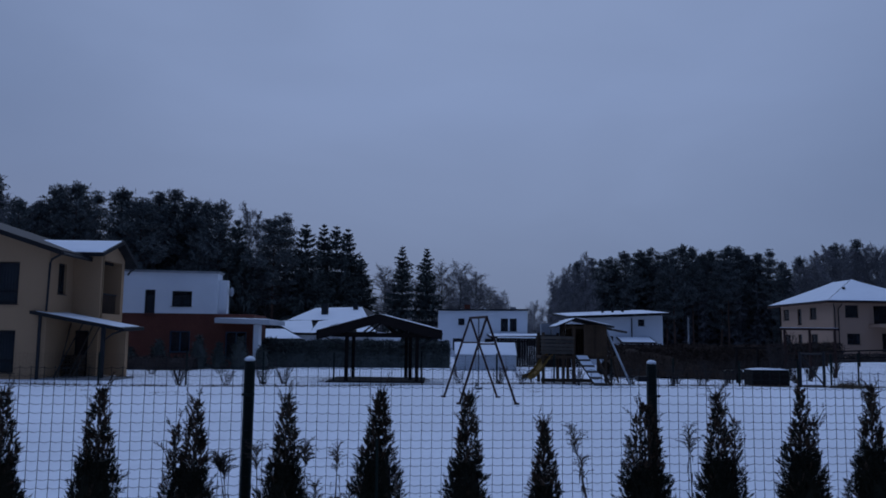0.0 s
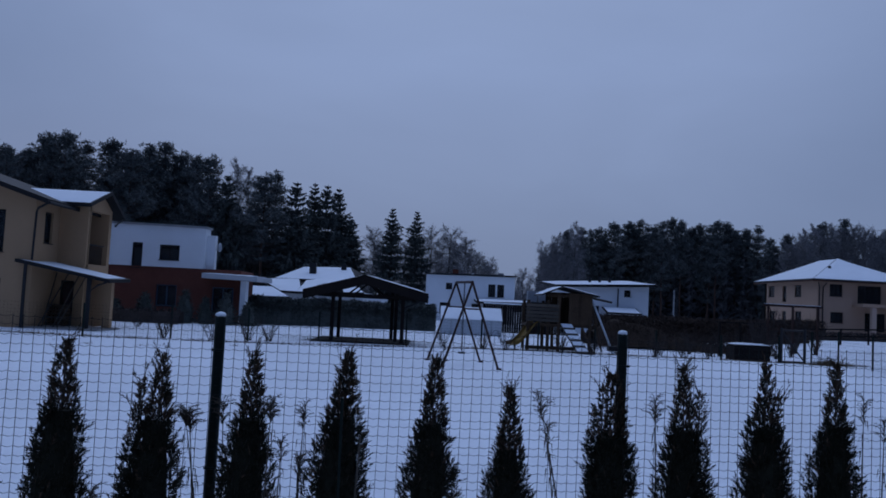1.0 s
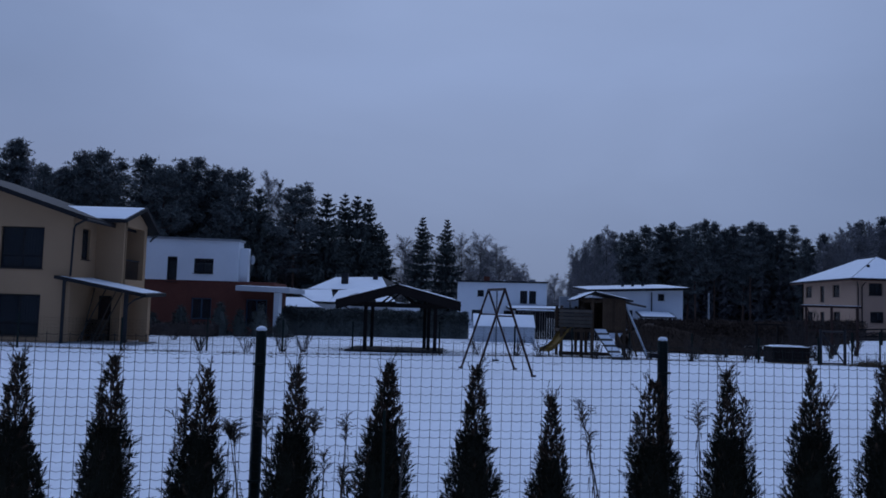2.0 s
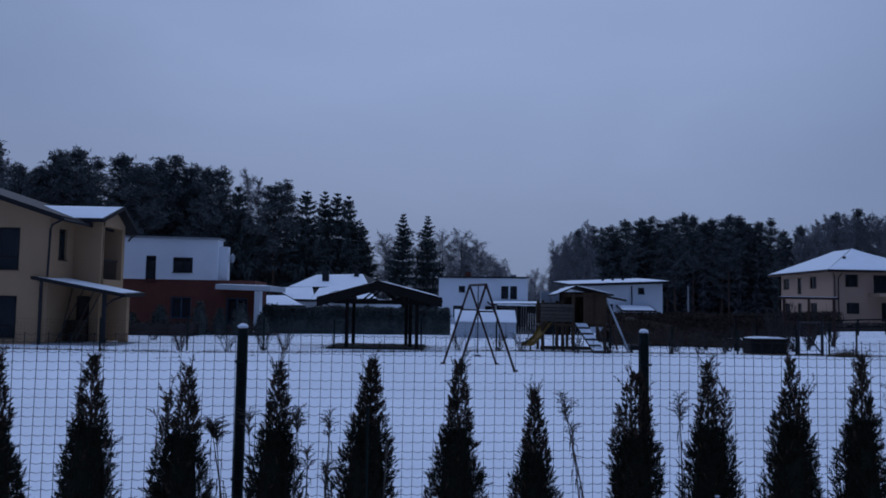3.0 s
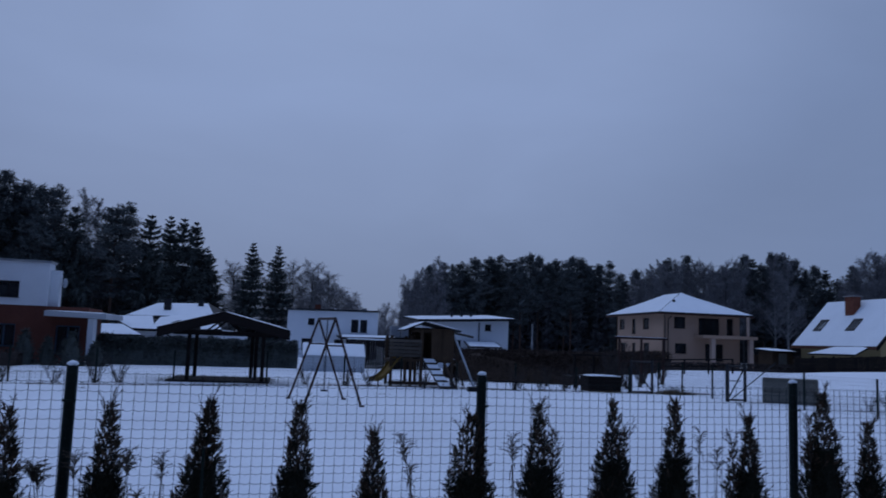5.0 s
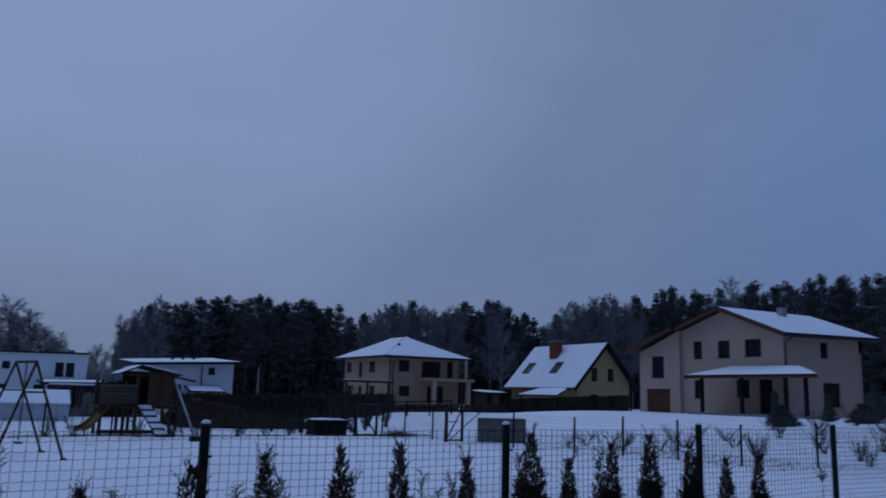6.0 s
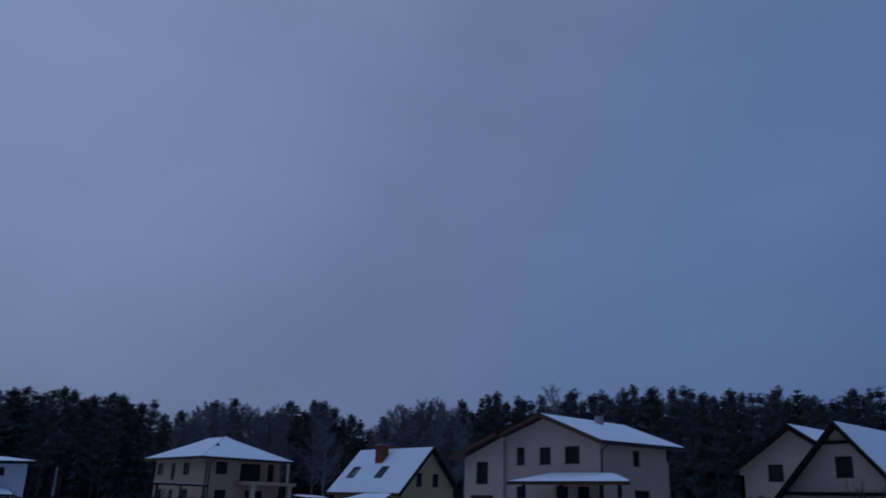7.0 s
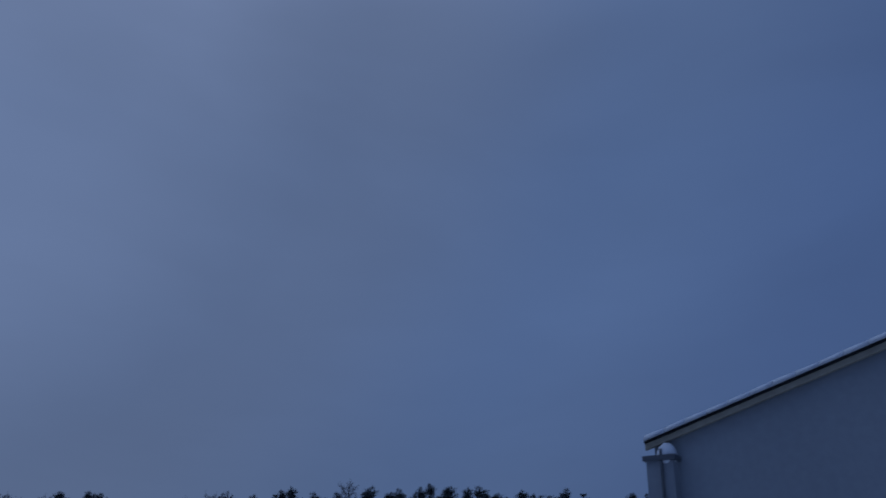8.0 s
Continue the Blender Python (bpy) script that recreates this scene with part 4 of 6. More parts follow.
def spruce_tree(h, seed, wide=0.235, label=""):
    rng = random.Random(seed)
    t = thing("spruce_tree", (0, 0, 0), label or "dark conical spruce with drooping branches", "tree", "spruces of the wood")
    line = trunk_line(h, rng, 0.008)
    wood = Shape().tube(line, [0.011 * h * (1 - 0.95 * i / 6) for i in range(7)], 7)
    crown = Shape()
    levels = 46
    for i in range(levels):
        a = 0.06 + 0.92 * (i + rng.uniform(-0.9, 0.9)) / levels
        a = min(max(a, 0.04), 0.985)
        full = h * wide * (1 - a) ** 0.72 + 0.10
        p = on_line(line, a)
        n = 11 if a < 0.8 else 7
        for k in range(n):
            w = 2 * math.pi * (k + rng.uniform(0, 0.8)) / n + i * 2.4 + rng.uniform(-0.3, 0.3)
            out = Vector((math.cos(w), math.sin(w), 0))
            patch = 1 + 0.5 * noise.noise(Vector((math.cos(w) * 1.2, math.sin(w) * 1.2, a * 7 + seed)))
            l = full * rng.uniform(0.5, 1.15) * patch
            droop = -0.55 * (1 - a) + 0.35 * a + rng.uniform(-0.12, 0.12)
            prev = p
            for m in range(1, 5):
                f = m / 4
                q = p + out * l * f + Vector((0, 0, droop * l * f + 0.20 * l * f * f * f))
                crown.add([prev + Vector((0, 0, 0.05)), prev - Vector((0, 0, 0.05 + 0.05 * l)), q], [(0, 1, 2)])
                for sgn in (-1, 1):
                    for u in range(2):
                        sd = (out.cross(Vector((0, 0, 1))) * sgn * rng.uniform(0.35, 0.8) + out * 0.65 + Vector((0, 0, rng.uniform(-0.6, 0.05)))).normalized()
                        spike(crown, prev.lerp(q, rng.random()), sd * (0.16 + 0.22 * l) * rng.uniform(0.6, 1.2), 0.05 + 0.022 * l, rng)
                spike(crown, prev.lerp(q, rng.random()), Vector((rng.uniform(-0.35, 0.35), rng.uniform(-0.35, 0.35), -1)) * (0.2 + 0.28 * l), 0.07 + 0.03 * l, rng)
                prev = q
    part("trunk", wood, BARK_GREY, t)
    part("crown", crown, NEEDLE_SPRUCE, t)
    return t


def bare_tree(h, seed, material, bark, label, group, start=0.22, spread=0.2, limbs=40):
    rng = random.Random(seed)
    t = thing("birch_tree", (0, 0, 0), label, "tree", group)
    line = trunk_line(h * 0.96, rng, 0.02)
    wood = Shape().tube(line, [0.008 * h * (1 - 0.92 * i / 6) + 0.012 for i in range(7)], 6)
    twigs = Shape()
    for i in range(limbs):
        a = start + (0.97 - start) * (i + rng.random()) / limbs
        p = on_line(line, a)
        w = rng.uniform(0, 2 * math.pi)
        k = (a - start) / (1 - start)
        L = h * spread * (1.15 - 0.75 * k) * rng.uniform(0.7, 1.25)
        d = Vector((math.cos(w) * 0.75, math.sin(w) * 0.75, 0.85 + 0.35 * k)).normalized() * L
        mid = p + d * 0.5 + Vector((0, 0, 0.05 * L))
        end = p + d + Vector((0, 0, -0.04 * L))
        wood.tube([p, mid, end], [0.004 * h * (1.1 - k) + 0.012, 0.022, 0.008], 3, False)
        for j in range(24):
            f = 0.15 + 0.85 * (j + rng.random()) / 24
            q = p.lerp(mid, f * 2) if f < 0.5 else mid.lerp(end, f * 2 - 1)
            e = (d.normalized() * 0.6 + rand_dir(rng, 0.25)).normalized() * L * rng.uniform(0.2, 0.42)
            spike(twigs, q, e, 0.032, rng)
            for m in range(8):
                o = q + e * (0.2 + 0.8 * rng.random())
                spike(twigs, o, (e.normalized() * 0.5 + rand_dir(rng, -0.15)).normalized() * L * rng.uniform(0.08, 0.2), 0.02, rng)
    part("trunk", wood, bark, t)
    part("crown", twigs, material, t)
    return t


KINDS = {
    "p": [(pine_tree(20, 11, 0.30, 0.155), 20), (pine_tree(20, 12, 0.26, 0.17), 20), (pine_tree(20, 13, 0.46, 0.13), 20), (pine_tree(20, 14, 0.36, 0.175), 20), (pine_tree(20, 15, 0.22, 0.14), 20)],
    "s": [(spruce_tree(16, 21), 16), (spruce_tree(16, 22, 0.19), 16), (spruce_tree(16, 23, 0.27), 16)],
    "b": [(bare_tree(20, 31, TWIG_FROST_HAZE, BARK_BIRCH, "leafless frosted birch with fine upright twigs paled as in haze", "birches of the wood"), 20),
          (bare_tree(20, 32, TWIG_FROST_HAZE, BARK_BIRCH, "leafless frosted birch with fine upright twigs paled as in haze", "birches of the wood", 0.3, 0.17), 20),
          (bare_tree(20, 33, TWIG_FROST_HAZE, BARK_GREY, "leafless frosted grey tree with dense twigs paled as in haze", "bare trees of the wood", 0.2, 0.24, 42), 20)],
}
USED = set()
TREE_RNG = random.Random(77)


def plant(kind, az, dist, tan_top, variant=None, wide=1.0):
    """A tree at a bearing (degrees right of north) and distance whose top stands at that slope over the eye."""
    x, y = dist * math.sin(radians(az)), dist * math.cos(radians(az))
    h = max(2.5, 1.85 + dist * tan_top - land(x, y) + 0.2)
    i = TREE_RNG.randrange(len(KINDS[kind])) if variant is None else variant
    src, h0 = KINDS[kind][i]
    k = h / h0
    kw = k * wide * TREE_RNG.uniform(0.9, 1.2)
    m = Matrix.Translation((x, y, land(x, y) - 0.2)) @ Matrix.Rotation(TREE_RNG.uniform(0, 6.28), 4, "Z")
    if (kind, i) in USED:
        ob = copy_thing(src, m)
    else:
        USED.add((kind, i))
        ob = src
        ob.matrix_basis = m
    ob.scale = (kw, kw, k)


# the wood behind the left-hand houses
for kind, az, tt in (("p", -30.5, .165), ("p", -28.8, .172), ("b", -27.8, .150), ("p", -27.0, .147), ("b", -26.2, .146), ("p", -26.0, .146), ("p", -24.7, .165), ("p", -23.8, .171), ("p", -22.5, .161), ("p", -21.1, .168),
                     ("p", -19.9, .156), ("p", -18.8, .166), ("p", -17.8, .170), ("p", -16.8, .161), ("p", -15.7, .158), ("p", -14.8, .160), ("s", -13.7, .140), ("b", -13.2, .160), ("b", -12.3, .152),
                     ("b", -11.7, .140), ("p", -11.2, .144), ("p", -10.3, .148), ("s", -9.0, .138), ("s", -7.8, .139), ("s", -6.9, .137), ("s", -6.1, .134), ("s", -5.3, .101)):
    plant(kind, az, 92 + TREE_RNG.uniform(-5, 5), tt, None, 1.2 if kind == "p" else 1.0)
for i in range(84):
    az = -31 + 26 * (i + TREE_RNG.random()) / 84
    low = 0.06 * ease(-15.0, -13.5, az)
    plant("p" if TREE_RNG.random() < 0.75 else "s", az, TREE_RNG.uniform(97, 112), 0.092 + 0.068 * TREE_RNG.random() - low, None, 1.15)
# the pair of spruces and the round bare trees in the middle
plant("s", -2.3, 93, .114, 1, 1.1)
plant("s", -0.6, 94, .112, 1, 0.95)
for az, dist, tt in ((-3.6, 112, .085), (-1.4, 118, .07), (0.5, 115, .089), (1.7, 112, .091), (2.8, 116, .080), (3.8, 120, .060), (4.6, 124, .056)):
    plant("b", az, dist, tt, 2, 1.6)
    plant("b", az + 0.45, dist + 6, tt * 0.85, 0, 1.5)
for az, dist, tt in ((6.6, 230, .040), (7.0, 225, .046), (7.5, 240, .038), (8.0, 235, .035), (5.6, 250, .03), (5.0, 260, .028)):
    plant("b", az, dist, tt, 2)

# the long wood behind the right-hand houses: its skyline by bearing
SKYLINE = ((8.2, .080), (9.3, .091), (10.3, .107), (11.4, .098), (13.4, .104), (15.3, .109), (17.7, .113), (19.9, .114), (22.3, .105), (23.3, .088), (24.4, .098), (26.6, .113), (29.2, .109), (31.5, .114), (33.3, .119),
           (36.1, .097), (36.9, .086), (37.8, .112), (41.3, .125), (43.3, .120), (45.0, .134), (52.7, .140), (55.5, .141), (62.3, .140), (66.5, .138), (72, .135), (84, .13))


def skyline(az):
    for (a, ta), (b, tb) in zip(SKYLINE, SKYLINE[1:]):
        if a <= az <= b:
            return ta + (tb - ta) * (az - a) / (b - a)
    return 0.12


az = 8.3
while az < 84:
    bare = az < 10.8 or 24.2 < az < 30.5 or 36.9 < az < 42.0
    kind = ("b" if TREE_RNG.random() < 0.8 else "p") if bare else ("p" if TREE_RNG.random() < 0.82 else ("s" if TREE_RNG.random() < 0.6 else "b"))
    plant(kind, az, TREE_RNG.uniform(150, 165), skyline(az) * TREE_RNG.uniform(0.90, 1.03), None, 0.86 if az > 42 else 1.0)
    az += TREE_RNG.uniform(0.42, 0.72)
az = 8.6
while az < 84:
    plant("p" if TREE_RNG.random() < 0.7 else "s", az, TREE_RNG.uniform(166, 186), skyline(az) * TREE_RNG.uniform(0.60, 0.93))
    az += TREE_RNG.uniform(0.28, 0.5)
for lo, hi in ((8.4, 11.0), (24.0, 31.5), (33.0, 34.0), (37.0, 43.5)):
    az = lo
    while az < hi:
        plant("b", az, TREE_RNG.uniform(143, 150), skyline(az) * TREE_RNG.uniform(0.88, 1.04))
        az += TREE_RNG.uniform(0.4, 0.75)
for kind, variants in KINDS.items():
    for i, (src, _) in enumerate(variants):
        if (kind, i) not in USED:
            plant(kind, 40 + i, 170, .1, i)


def far_woods():
    """Undergrowth and young trees that close the woods below the crowns, and an added, unseen ring of woods round the
    rest of the horizon.
    """
    rng = random.Random(8)
    s = Shape()

    def young(x, y, h, w):
        z = land(x, y) - 0.1
        s.tube([(x, y, z), (x, y, z + h)], [0.09, 0.02], 3, False)
        for k in range(30):
            a = rng.random()
            p = Vector((x, y, z + h * (0.04 + 0.94 * a)))
            d = rand_dir(rng, -0.1)
            spike(s, p, d * w * (1.15 - a * 0.8), 0.16 + 0.22 * (1 - a), rng)

    for i in range(4200):
        az = radians(8 + 76 * rng.random())
        d = rng.uniform(155, 200)
        young(d * math.sin(az), d * math.cos(az), rng.uniform(4, 15), 1.9)
    for i in range(1500):
        az = radians(-34 + 29.5 * rng.random())
        d = rng.uniform(97, 122)
        young(d * math.sin(az), d * math.cos(az), rng.uniform(4, 10.5) * (1 - 0.35 * ease(radians(-12), radians(-5), az)), 1.5)
    for i in range(420):
        az = radians(-8 + 18 * rng.random())
        d = rng.uniform(240, 300)
        young(d * math.sin(az), d * math.cos(az), rng.uniform(4, 7.5), 2.2)
    # unseen trees behind the camera, added to cut low sky light on the walls
    for i in range(1100):
        az = radians(84 + 242 * rng.random())
        d = rng.uniform(80, 130)
        young(d * math.sin(az), d * math.cos(az), rng.uniform(7, 15), 2.6)
    solo("far_woods", s, WOODS, "dark undergrowth and young conifers of the distant woods, with an added unseen ring", "woods", kind="stuff")


far_woods()


# ---- young thujas along the near fence ----
GIRTH = ((0.0, 0.004), (0.05, 0.014), (0.12, 0.030), (0.25, 0.054), (0.5, 0.112), (0.7, 0.138), (1.0, 0.160), (1.7, 0.165))


def girth(below):
    """Half the width of a young thuja at a distance below its tip."""
    for (a, wa), (b, wb) in zip(GIRTH, GIRTH[1:]):
        if below <= b:
            return wa + (wb - wa) * (below - a) / (b - a)
    return GIRTH[-1][1]


def thuja(u, h, lean, full, leaders, seed, label, blunt=0.0):
    """A young thuja: a dense lower body of upright sprays, thinning to bare-looking leader twigs."""
    rng = random.Random(seed)
    base = along(u, 3.55)
    t = thing("thuja_shrub", base, label, "shrub", "thujas along the fence")
    leaves, tips, wood, core = Shape(), Shape(), Shape(), Shape()

    def spray(p, d, L, dst, n, width):
        out = d.cross(Vector((rng.uniform(-1, 1), rng.uniform(-1, 1), rng.uniform(-0.3, 0.3))))
        out = out.normalized() if out.length > 1e-4 else Vector((1, 0, 0))
        for k in range(n):
            f = k / (n - 1)
            e = (d + out * (0.9 if k % 2 else -0.9) * (1.1 - 0.7 * f)).normalized() if k < n - 1 else d
            spike(dst, p + d * L * f * 0.85, e * L * (0.5 - 0.2 * f) * rng.uniform(0.8, 1.3), width, rng)

    for li, (du, top, size) in enumerate([(0.0, h, 1.0)] + [(a, b, 0.62) for a, b in leaders]):
        def axis(z):
            return base + FU * (lean * (z / h) ** 1.5 + du * min(1.0, z / (0.55 * h))) + Vector((0, 0, z))

        wood.tube([axis(0.0) - Vector((0, 0, 0.05)), axis(top * 0.5), axis(top * 0.97)], [0.013, 0.008, 0.002], 5, False)
        def half(z):
            return (girth(top - z) + blunt * 0.035 * ease(0.0, 0.12, top - z) * (1 - ease(0.2, 0.7, top - z))) * full * size

        if li == 0:
            rings = [0.0, 0.2, 0.4, 0.6, 0.72, 0.82]
            core.tube([axis(top * a) for a in rings], [half(top * a) * 0.66 for a in rings], 9)
        for i in range(3000 if li == 0 else 850):
            a = 1 - rng.random() ** 0.92
            if li and a < 0.45:
                continue
            z = top * min(a, 0.985)
            below = top - z
            if below < 0.3 and rng.random() > 0.30 + 2.0 * below:
                continue
            w = rng.uniform(0, 2 * math.pi)
            out = Vector((math.cos(w), math.sin(w), 0))
            lump = 1 + 0.42 * noise.noise(Vector((math.cos(w) * 1.4, math.sin(w) * 1.4, z * 6 + seed)))
            r = half(z) * lump * (0.35 + 0.6 * rng.random() ** 0.6)
            d = (out * rng.uniform(0.15, 0.75) + Vector((0, 0, rng.uniform(0.45, 1.1))) + rand_dir(rng) * 0.4).normalized()
            L = rng.uniform(0.026, 0.060) * (0.62 + 0.38 * ease(0.1, 0.5, below))
            dry = rng.random() < (0.62 if below < 0.28 else 0.05)
            spray(axis(z) + out * r, d, L, tips if dry else leaves, 8, 0.0036)
        for i in range(22 if li == 0 else 12):
            z = top - rng.uniform(0.02, 0.34)
            w = rng.uniform(0, 6.28)
            d = Vector((math.cos(w) * 0.55, math.sin(w) * 0.55, 1)).normalized()
            L = rng.uniform(0.05, 0.11)
            p = axis(z)
            tips.tube([p, p + d * L], [0.0022, 0.001], 3, False)
            for k in range(4):
                spray(p + d * L * rng.uniform(0.3, 1.0), (d + rand_dir(rng) * 0.5).normalized(), rng.uniform(0.018, 0.035), tips if rng.random() < 0.7 else leaves, 5, 0.0026)
    snow = Shape()
    for i in range(5):
        w, z = rng.uniform(3.4, 6.0), h * rng.uniform(0.40, 0.66)
        r = girth(h - z) * full * 0.92
        snow.blob(base + FU * lean * (z / h) ** 1.5 + Vector((math.cos(w) * r, math.sin(w) * r, z)), rng.uniform(0.004, 0.011), 0.008, rng.uniform(0.003, 0.007), 7, 4, 1.2)
    part("stem", wood, BARK_GREY, t)
    part("inner_foliage", core, THUJA, t)
    part("foliage", leaves, THUJA, t)
    part("tip", tips, THUJA_DRY, t, "browned leader twigs")
    part("snow_clot", snow, ROOF_SNOW, t, "small clots of old snow", smooth=True)


ONE, TWO, BROAD = "young dark green thuja with browned thin tip", "young dark green thuja with two leaders", "young dark green thuja with broad blunt top"
for i, (u, h, lean, full, leaders) in enumerate((
        (-2.15, 1.58, 0.0, 1.0, ()), (-1.75, 1.6, 0.02, 0.95, ()), (-1.36, 1.60, 0.01, 1.0, ()), (-1.0, 1.61, 0.02, 1.0, ()), (-0.655, 1.56, 0.06, 0.95, ((-0.075, 1.47),)), (-0.255, 1.59, 0.02, 0.93, ()),
        (0.11, 1.61, 0.045, 1.06, ((0.0, 1.56),)), (0.515, 1.595, 0.01, 0.95, ()), (0.86, 1.475, 0.0, 0.92, ()), (1.315, 1.55, 0.0, 0.92, ((0.03, 1.50), (-0.04, 1.49))), (1.67, 1.595, -0.02, 0.95, ((0.075, 1.49),)),
        (2.045, 1.62, 0.0, 0.98, ((0.06, 1.48),)), (2.39, 1.64, 0.0, 0.88, ()), (2.83, 1.55, 0.0, 0.92, ((-0.10, 1.44),)), (3.30, 1.69, 0.0, 1.05, ((-0.09, 1.58),)), (3.6, 1.525, 0.0, 0.85, ()),
        (3.93, 1.62, 0.05, 0.95, ((-0.10, 1.61),)), (4.335, 1.67, 0.0, 0.95, ()), (4.748, 1.60, 0.0, 0.95, ((0.05, 1.52),)), (5.15, 1.50, 0.0, 0.85, ()), (5.546, 1.515, 0.0, 0.85, ()))):
    broad = len(leaders) == 2
    thuja(u, h, lean, full, leaders, 41 + i, BROAD if broad else (TWO if leaders else ONE), 1.0 if broad else 0.0)


def weed(u, d, h, lean, bushy, seed):
    """A dead goldenrod-like stalk: a plume of arching branchlets, withered leaves hanging below it."""
    rng = random.Random(seed)
    b = along(u, d)
    t = thing("dead_weed", b, "dry brown weed stalk with feathery seed head" if bushy < 1 else "dry brown weed stalk with dense bushy seed head", "weed", "dead weeds between the thujas")
    stalk = [b + FU * lean * a ** 1.4 + Vector((0, 0, h * a)) for a in (0, 0.2, 0.4, 0.6, 0.8, 0.92, 1.0)]
    part("stalk", Shape().tube(stalk, [0.006, 0.0055, 0.005, 0.0042, 0.003, 0.002, 0.001], 5), WEED, t)
    head = Shape()
    low = 0.83 + 0.06 * (bushy >= 1)
    for i in range(20 + int(18 * bushy)):
        a = low + (0.995 - low) * rng.random()
        p = on_line(stalk, a)
        w = rng.uniform(0, 6.28)
        k = (a - low) / (1 - low)
        L = (0.085 - 0.02 * k) * rng.uniform(0.5, 1.2) * (0.85 + 0.2 * bushy)
        out = Vector((math.cos(w), math.sin(w), 0))
        q = p + (out * 0.55 + Vector((0, 0, 0.8))) * L * 0.6
        r = q + (out * 0.8 + Vector((0, 0, 0.15))) * L * 0.5
        head.tube([p, q, r], [0.0018, 0.0014, 0.0008], 3, False)
        for m in range(12):
            f = rng.random()
            o = p.lerp(q, f * 2) if f < 0.5 else q.lerp(r, f * 2 - 1)
            spike(head, o, rand_dir(rng, 0.35) * rng.uniform(0.006, 0.015) * (1 + 0.3 * bushy), 0.0017, rng)
    part("seed_head", head, WEED, t)
    leaf = Shape()
    for i in range(9 + int(8 * bushy)):
        p = on_line(stalk, rng.uniform(0.52, 0.86))
        w = rng.uniform(0, 6.28)
        out = Vector((math.cos(w), math.sin(w), 0))
        side = Vector((-out.y, out.x, 0.3)) * 0.0035
        q = p + out * rng.uniform(0.012, 0.03)
        r = q + out * 0.008 - Vector((0, 0, rng.uniform(0.03, 0.075)))
        leaf.add([p - side * 0.4, p + side * 0.4, q + side, q - side, r], [(0, 1, 2, 3), (3, 2, 4)])
    part("withered_leaves", leaf, WEED, t, "withered curled leaves")


for i, (u, d, h, lean, bushy) in enumerate(((-0.36, 3.72, 1.31, -0.17, 1.0), (-0.42, 3.74, 1.28, -0.09, 1.0), (-0.33, 3.72, 1.345, -0.04, 0.6), (-0.17, 3.45, 1.375, 0.02, 1.0), (-0.05, 3.72, 1.35, 0.03, 0.3), (-0.13, 3.68, 1.20, 0.02, 0.2), (-0.05, 3.7, 1.13, 0.02, 0.5),
                                             (1.28, 3.72, 1.42, -0.25, 0.7), (1.20, 3.75, 1.30, -0.12, 0.0), (1.635, 3.74, 1.42, -0.035, 0.7), (2.62, 3.7, 1.46, 0.02, 0.0), (2.72, 3.7, 1.36, 0.03, 0.2), (3.02, 3.74, 1.38, -0.02, 0.2), (6.75, 3.72, 1.35, -0.05, 0.5), (-0.86, 3.6, 0.99, 0.0, 0.5), (5.9, 3.75, 1.2, 0.05, 0.3))):
    weed(u, d, h, lean, bushy, 60 + i)


# ---- bare bushes, garden conifers, hedges ----
def bush(x, y, h, seed, wide=0.5, stems=16, material=None):
    rng = random.Random(seed)
    z = land(x, y)
    t = thing("bare_bush", (x, y, z), "leafless brown bush standing in the snow", "bush", "bare garden bushes")
    s, q = Shape(), Shape()
    for i in range(stems):
        w = rng.uniform(0, 6.28)
        d = Vector((math.cos(w) * wide, math.sin(w) * wide, 1)) * h * rng.uniform(0.6, 1.0)
        p = Vector((x, y, z - 0.05)) + Vector((rng.uniform(-0.1, 0.1), rng.uniform(-0.1, 0.1), 0))
        s.tube([p, p + d * 0.5 + rand_dir(rng) * 0.05 * h, p + d], [0.014 * h, 0.009 * h, 0.004], 3, False)
        for k in range(9):
            o = p + d * rng.uniform(0.3, 1.0)
            e = (d.normalized() + rand_dir(rng, 0.2) * 0.9).normalized() * h * rng.uniform(0.12, 0.3)
            spike(q, o, e, 0.006 * h + 0.002, rng)
    part("branchwork", s, TWIG, t)
    part("twig_spray", q, material or TWIG, t)


